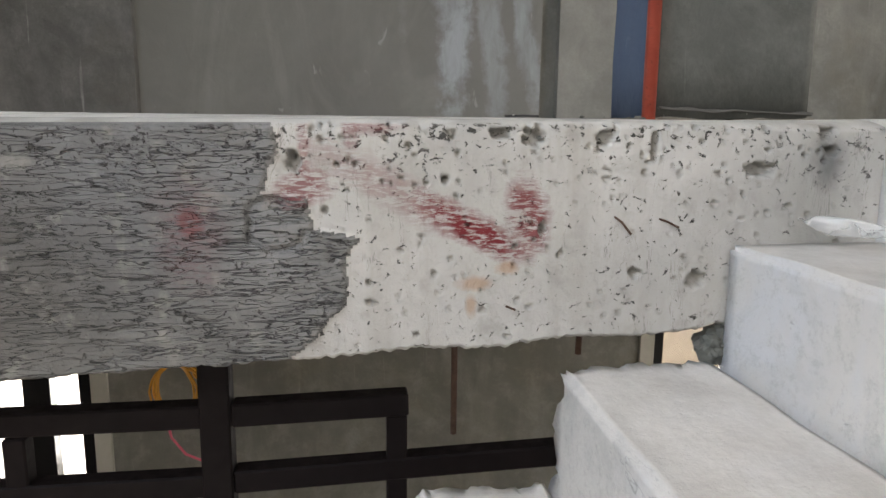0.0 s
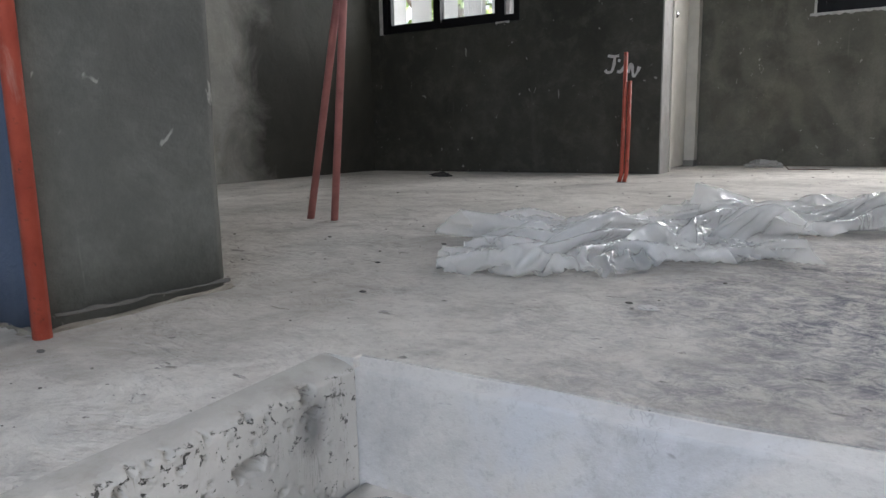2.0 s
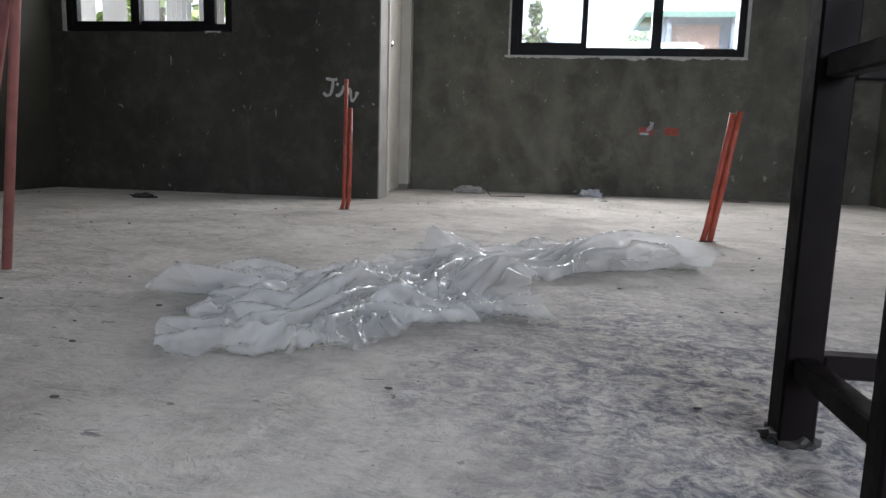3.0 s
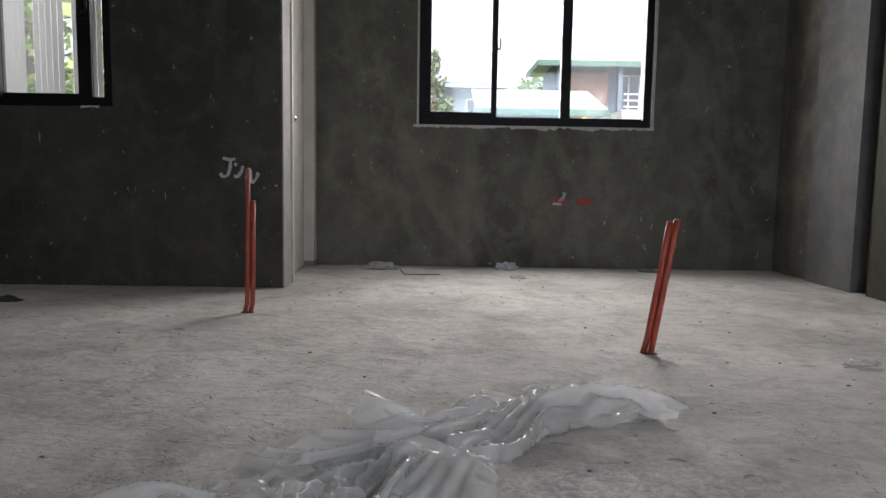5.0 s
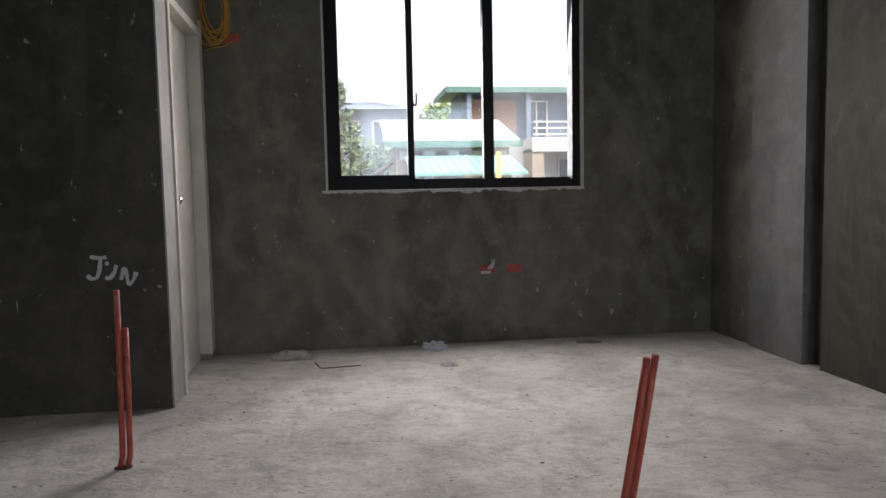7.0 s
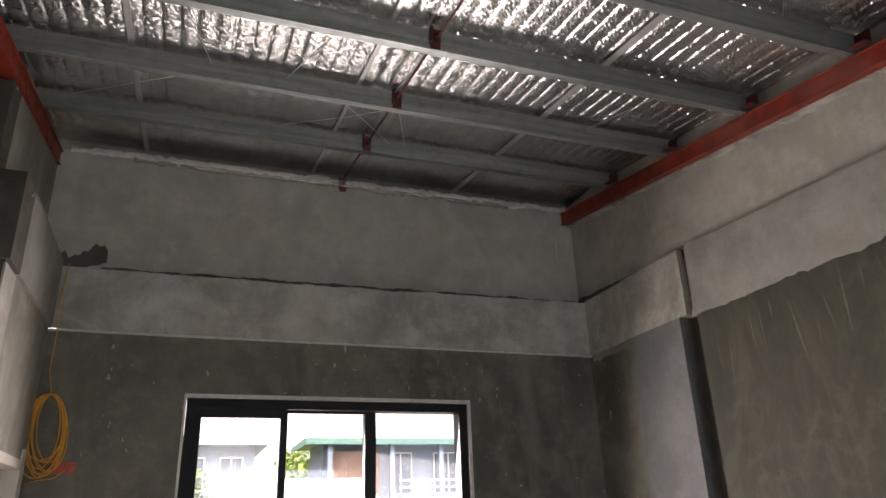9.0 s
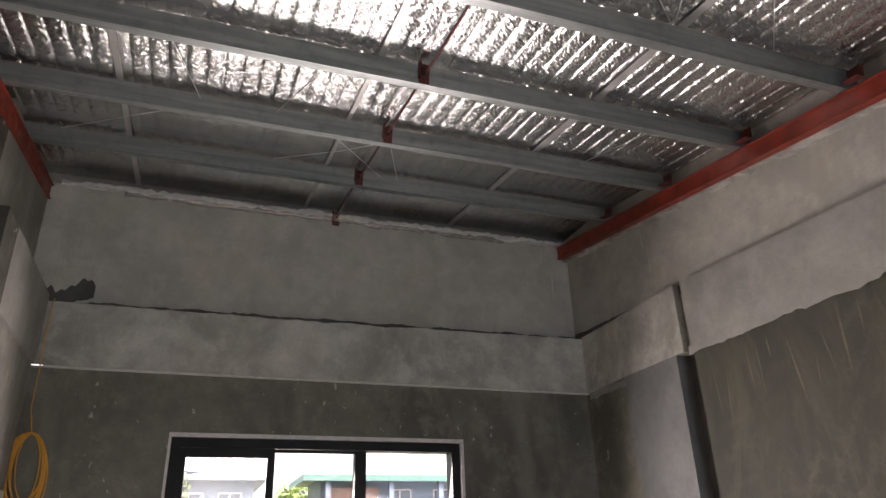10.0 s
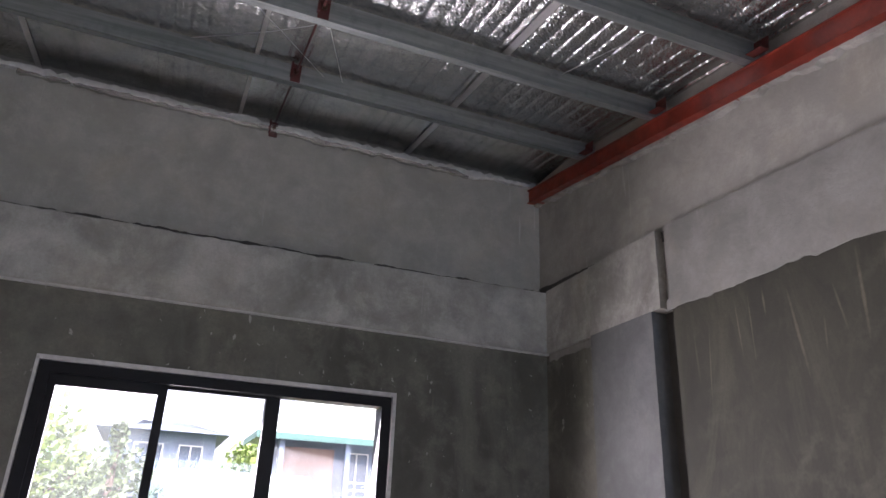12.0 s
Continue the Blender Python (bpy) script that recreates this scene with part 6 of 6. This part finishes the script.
def tree(name, x, y, z0, h, crowns, n, size, material, label, seed, category="tree"):
    e = thing(name, x, y, z0, label, category, "garden trees")
    rr = random.Random(seed)
    bm = bmesh.new()
    tube(bm, [(0, 0, 0), (0.05 * h * 0.2, 0, h * 0.35), (-0.03, 0.05, h * 0.7), (0, 0, h * 0.95)], [h * 0.025, h * 0.02, h * 0.014, h * 0.005], 8)
    for i in range(6):
        a = rr.uniform(0, 6.28)
        zz = h * rr.uniform(0.35, 0.7)
        q = Vector((math.cos(a), math.sin(a), 0.7)) * h * 0.22
        tube(bm, [(0, 0, zz), tuple(Vector((0, 0, zz)) + q * 0.6), tuple(Vector((0, 0, zz)) + q)], [h * 0.012, h * 0.008, h * 0.004], 6)
    part("trunk", bm, M_TRUNK, e)
    verts, polys = [], []
    for cx, cy, cz, r1, r2 in crowns:
        foliage(cx, cy, cz, r1, r1, r2, n, size, rr, verts, polys)
    me = bpy.data.meshes.new("crown")
    me.from_pydata([tuple(v) for v in verts], [], polys)
    me.materials.append(material)
    new("crown", me).parent = e
    return e


tree("tree", 2.25, 22.0, -3.0, 6.6, [(0, 0, 6.3, 0.65, 0.55), (-0.45, 0, 5.8, 0.5, 0.45), (0.4, 0, 5.9, 0.55, 0.45), (0, 0, 5.2, 0.8, 0.5)], 700, 0.08, M_LEAF, "bright green leafy tree between the houses", 1)
tree("tree", 1.35, 23.0, -3.0, 5.9, [(0, 0, 5.6, 0.45, 0.5), (0.2, 0, 4.9, 0.65, 0.5)], 500, 0.08, M_LEAF_DARK, "dark green tree behind a grey house", 2)
tree("tree", -0.78, 14.7, -3.0, 6.2, [(0, 0, 5.95, 0.14, 0.26), (0, 0, 5.5, 0.33, 0.2), (-0.08, 0, 5.05, 0.5, 0.2), (0.1, 0, 4.6, 0.62, 0.22), (0, 0, 4.1, 0.7, 0.28)], 190, 0.055, M_LEAF_DARK, "slender tree with tiers of drooping grey green twigs", 3)
tree("tree", -3.5, 26.0, -3.0, 7.5, [(0, 0, 6.8, 1.6, 1.4), (-1.2, 0, 5.8, 1.4, 1.1), (1.2, 0, 5.6, 1.4, 1.1)], 700, 0.14, M_LEAF, "broad green tree beyond the window", 4)
tree("tree", -6.2, 10.5, -3.0, 6.3, [(0, 0, 5.6, 1.3, 1.4), (1.0, 0, 4.6, 1.2, 1.2), (-1.0, 0, 4.2, 1.2, 1.2)], 700, 0.11, M_LEAF, "sunlit green tree close to the side window", 5)
tree("tree", -0.9, 24.0, -3.0, 6.3, [(0, 0, 5.9, 1.0, 0.8), (-1.1, 0, 5.2, 1.0, 0.8), (1.0, 0, 5.0, 1.0, 0.8), (0.2, 0, 4.2, 1.5, 0.8)], 800, 0.08, M_LEAF_DARK, "dark green tree crowding a far house", 11)
for i, (x, y, h, m, lab) in enumerate(((0.0, 13.4, 3.6, M_LEAF, "leafy green shrub in the garden"), (0.75, 14.3, 3.9, M_FLOWER, "shrub with pink and red flowers"), (1.9, 13.2, 3.6, M_DRY, "dry brown stalky shrub"), (3.0, 14.2, 3.3, M_LEAF, "leafy green shrub in the garden"),
                                       (4.0, 15.2, 3.5, M_DRY, "dry brown stalky shrub"), (-1.0, 14.8, 3.9, M_FLOWER, "shrub with pink and red flowers"), (4.9, 16.5, 3.4, M_LEAF, "leafy green shrub in the garden"), (1.25, 12.9, 3.45, M_DRY, "dry brown stalky shrub"))):
    h += 0.45
    tree("shrub", x, y, -3.0, h, [(0, 0, h - 0.5, 0.6, 0.5), (0.35, 0, h - 1.0, 0.6, 0.6), (-0.35, 0, h - 1.1, 0.6, 0.6)], 700, 0.034, m, lab, 20 + i, "shrub")
# dry upright stalks between the garden wall and the lean-to
for k, (x, y, top) in enumerate(((0.85, 12.6, 1.15), (1.35, 12.5, 1.45), (1.75, 12.7, 1.2), (2.6, 12.9, 1.0))):
    rr = random.Random(60 + k)
    verts, polys = [], []
    for i in range(70):
        a, b = rr.gauss(0, 0.16), rr.gauss(0, 0.14)
        lean, ztop, w = rr.gauss(0, 0.12), top - abs(rr.gauss(0, 0.28)), rr.uniform(0.006, 0.014)
        n = len(verts)
        verts += [(a - w, b, 0), (a + w, b, 0), (a + lean + w * 0.4, b + lean * 0.5, ztop + 3.0), (a + lean - w * 0.4, b + lean * 0.5, ztop + 3.0)]
        polys.append((n, n + 1, n + 2, n + 3))
    me = bpy.data.meshes.new("dry_stalks")
    me.from_pydata(verts, [], polys)
    me.materials.append(M_DRY)
    stalks = tagged(new("dry_stalks", me), "clump of dry brown upright stalks in the garden", "dry plant", "dry stalks")
    stalks.location = (x, y, -3.0)
# garden wall with posts
bm = bmesh.new()
box(bm, -8, 12, 12.0, 12.15, -3.0, 0.55)
fw = tagged(part("garden_wall", bm, M_HOUSE_WHITE), "pale rendered garden wall", "garden wall")
for i, x in enumerate((-1.2, 0.72, 2.2, 3.3, 4.8)):
    bm = bmesh.new()
    box(bm, x - 0.04, x + 0.04, 11.9, 12.0, -3.0, 1.0)
    tagged(part("fence_post", bm, M_HOUSE_WHITE), "white post against the garden wall", "post", "fence posts")
bm = bmesh.new()
tube(bm, [(1.52, 11.7, -3.0), (1.53, 11.7, 0), (1.55, 11.7, 1.66)], 0.035, 8)
tagged(part("pole", bm, M_ORANGE), "orange painted pole in the garden", "pole")
bm = bmesh.new()
tube(bm, [(-3.2, 30.2, 3.2), (1.0, 27.0, 2.4), (5.6, 24.6, 2.8)], 0.012, 5)
tagged(part("cable", bm, M_SCRAP), "thin black cable slung between two houses", "cable")
# neighbour's plain wall seen through the lower side window
bm = bmesh.new()
box(bm, -6.75, -6.6, 1.2, 4.6, -3.1, 1.2)
structure("neighbour_wall", bm, M_HOUSE_CREAM, "plain cream wall close outside the lower windows", "wall")
# dark tarpaulin hung over the garden wall
bm = bmesh.new()
rows = [[bm.verts.new((0.77 + 0.36 * i / 14, 11.87 - 0.02 * math.sin(i * 1.3) - 0.012 * k, 0.70 - 0.03 * math.sin(math.pi * i / 14) - 0.7 * k / 6)) for k in range(7)] for i in range(15)]
for a, b in zip(rows, rows[1:]):
    for k in range(6):
        bm.faces.new((a[k], b[k], b[k + 1], a[k + 1])).smooth = True
tagged(part("tarpaulin", bm, M_PANE_DARK), "dark grey tarpaulin hung against a garden wall", "tarpaulin")
# pale upright fence slats beside the side window, with green showing between them
fence = new("slat_fence")
fence.matrix_world = pose(-7.0, 6.9, -3.0)
tagged(fence, "pale upright slat fence with gaps outside", "fence")
for z in (1.2, 3.4, 5.6):
    bm = bmesh.new()
    box(bm, 0, 3.42, 0.026, 0.066, z, z + 0.06)
    part("fence_rail", bm, M_HOUSE_WHITE, fence)
for i in range(11):
    bm = bmesh.new()
    pts = [(k * 0.025, 0.02 * math.cos(k * math.pi)) for k in range(11)]
    lo = [bm.verts.new((i * 0.32 + p, q, 0)) for p, q in pts]
    hi = [bm.verts.new((i * 0.32 + p, q, 6.6 + 0.03 * (i % 3))) for p, q in pts]
    for k in range(10):
        bm.faces.new((lo[k], lo[k + 1], hi[k + 1], hi[k]))
    part("slat", bm, M_HOUSE_WHITE, fence)
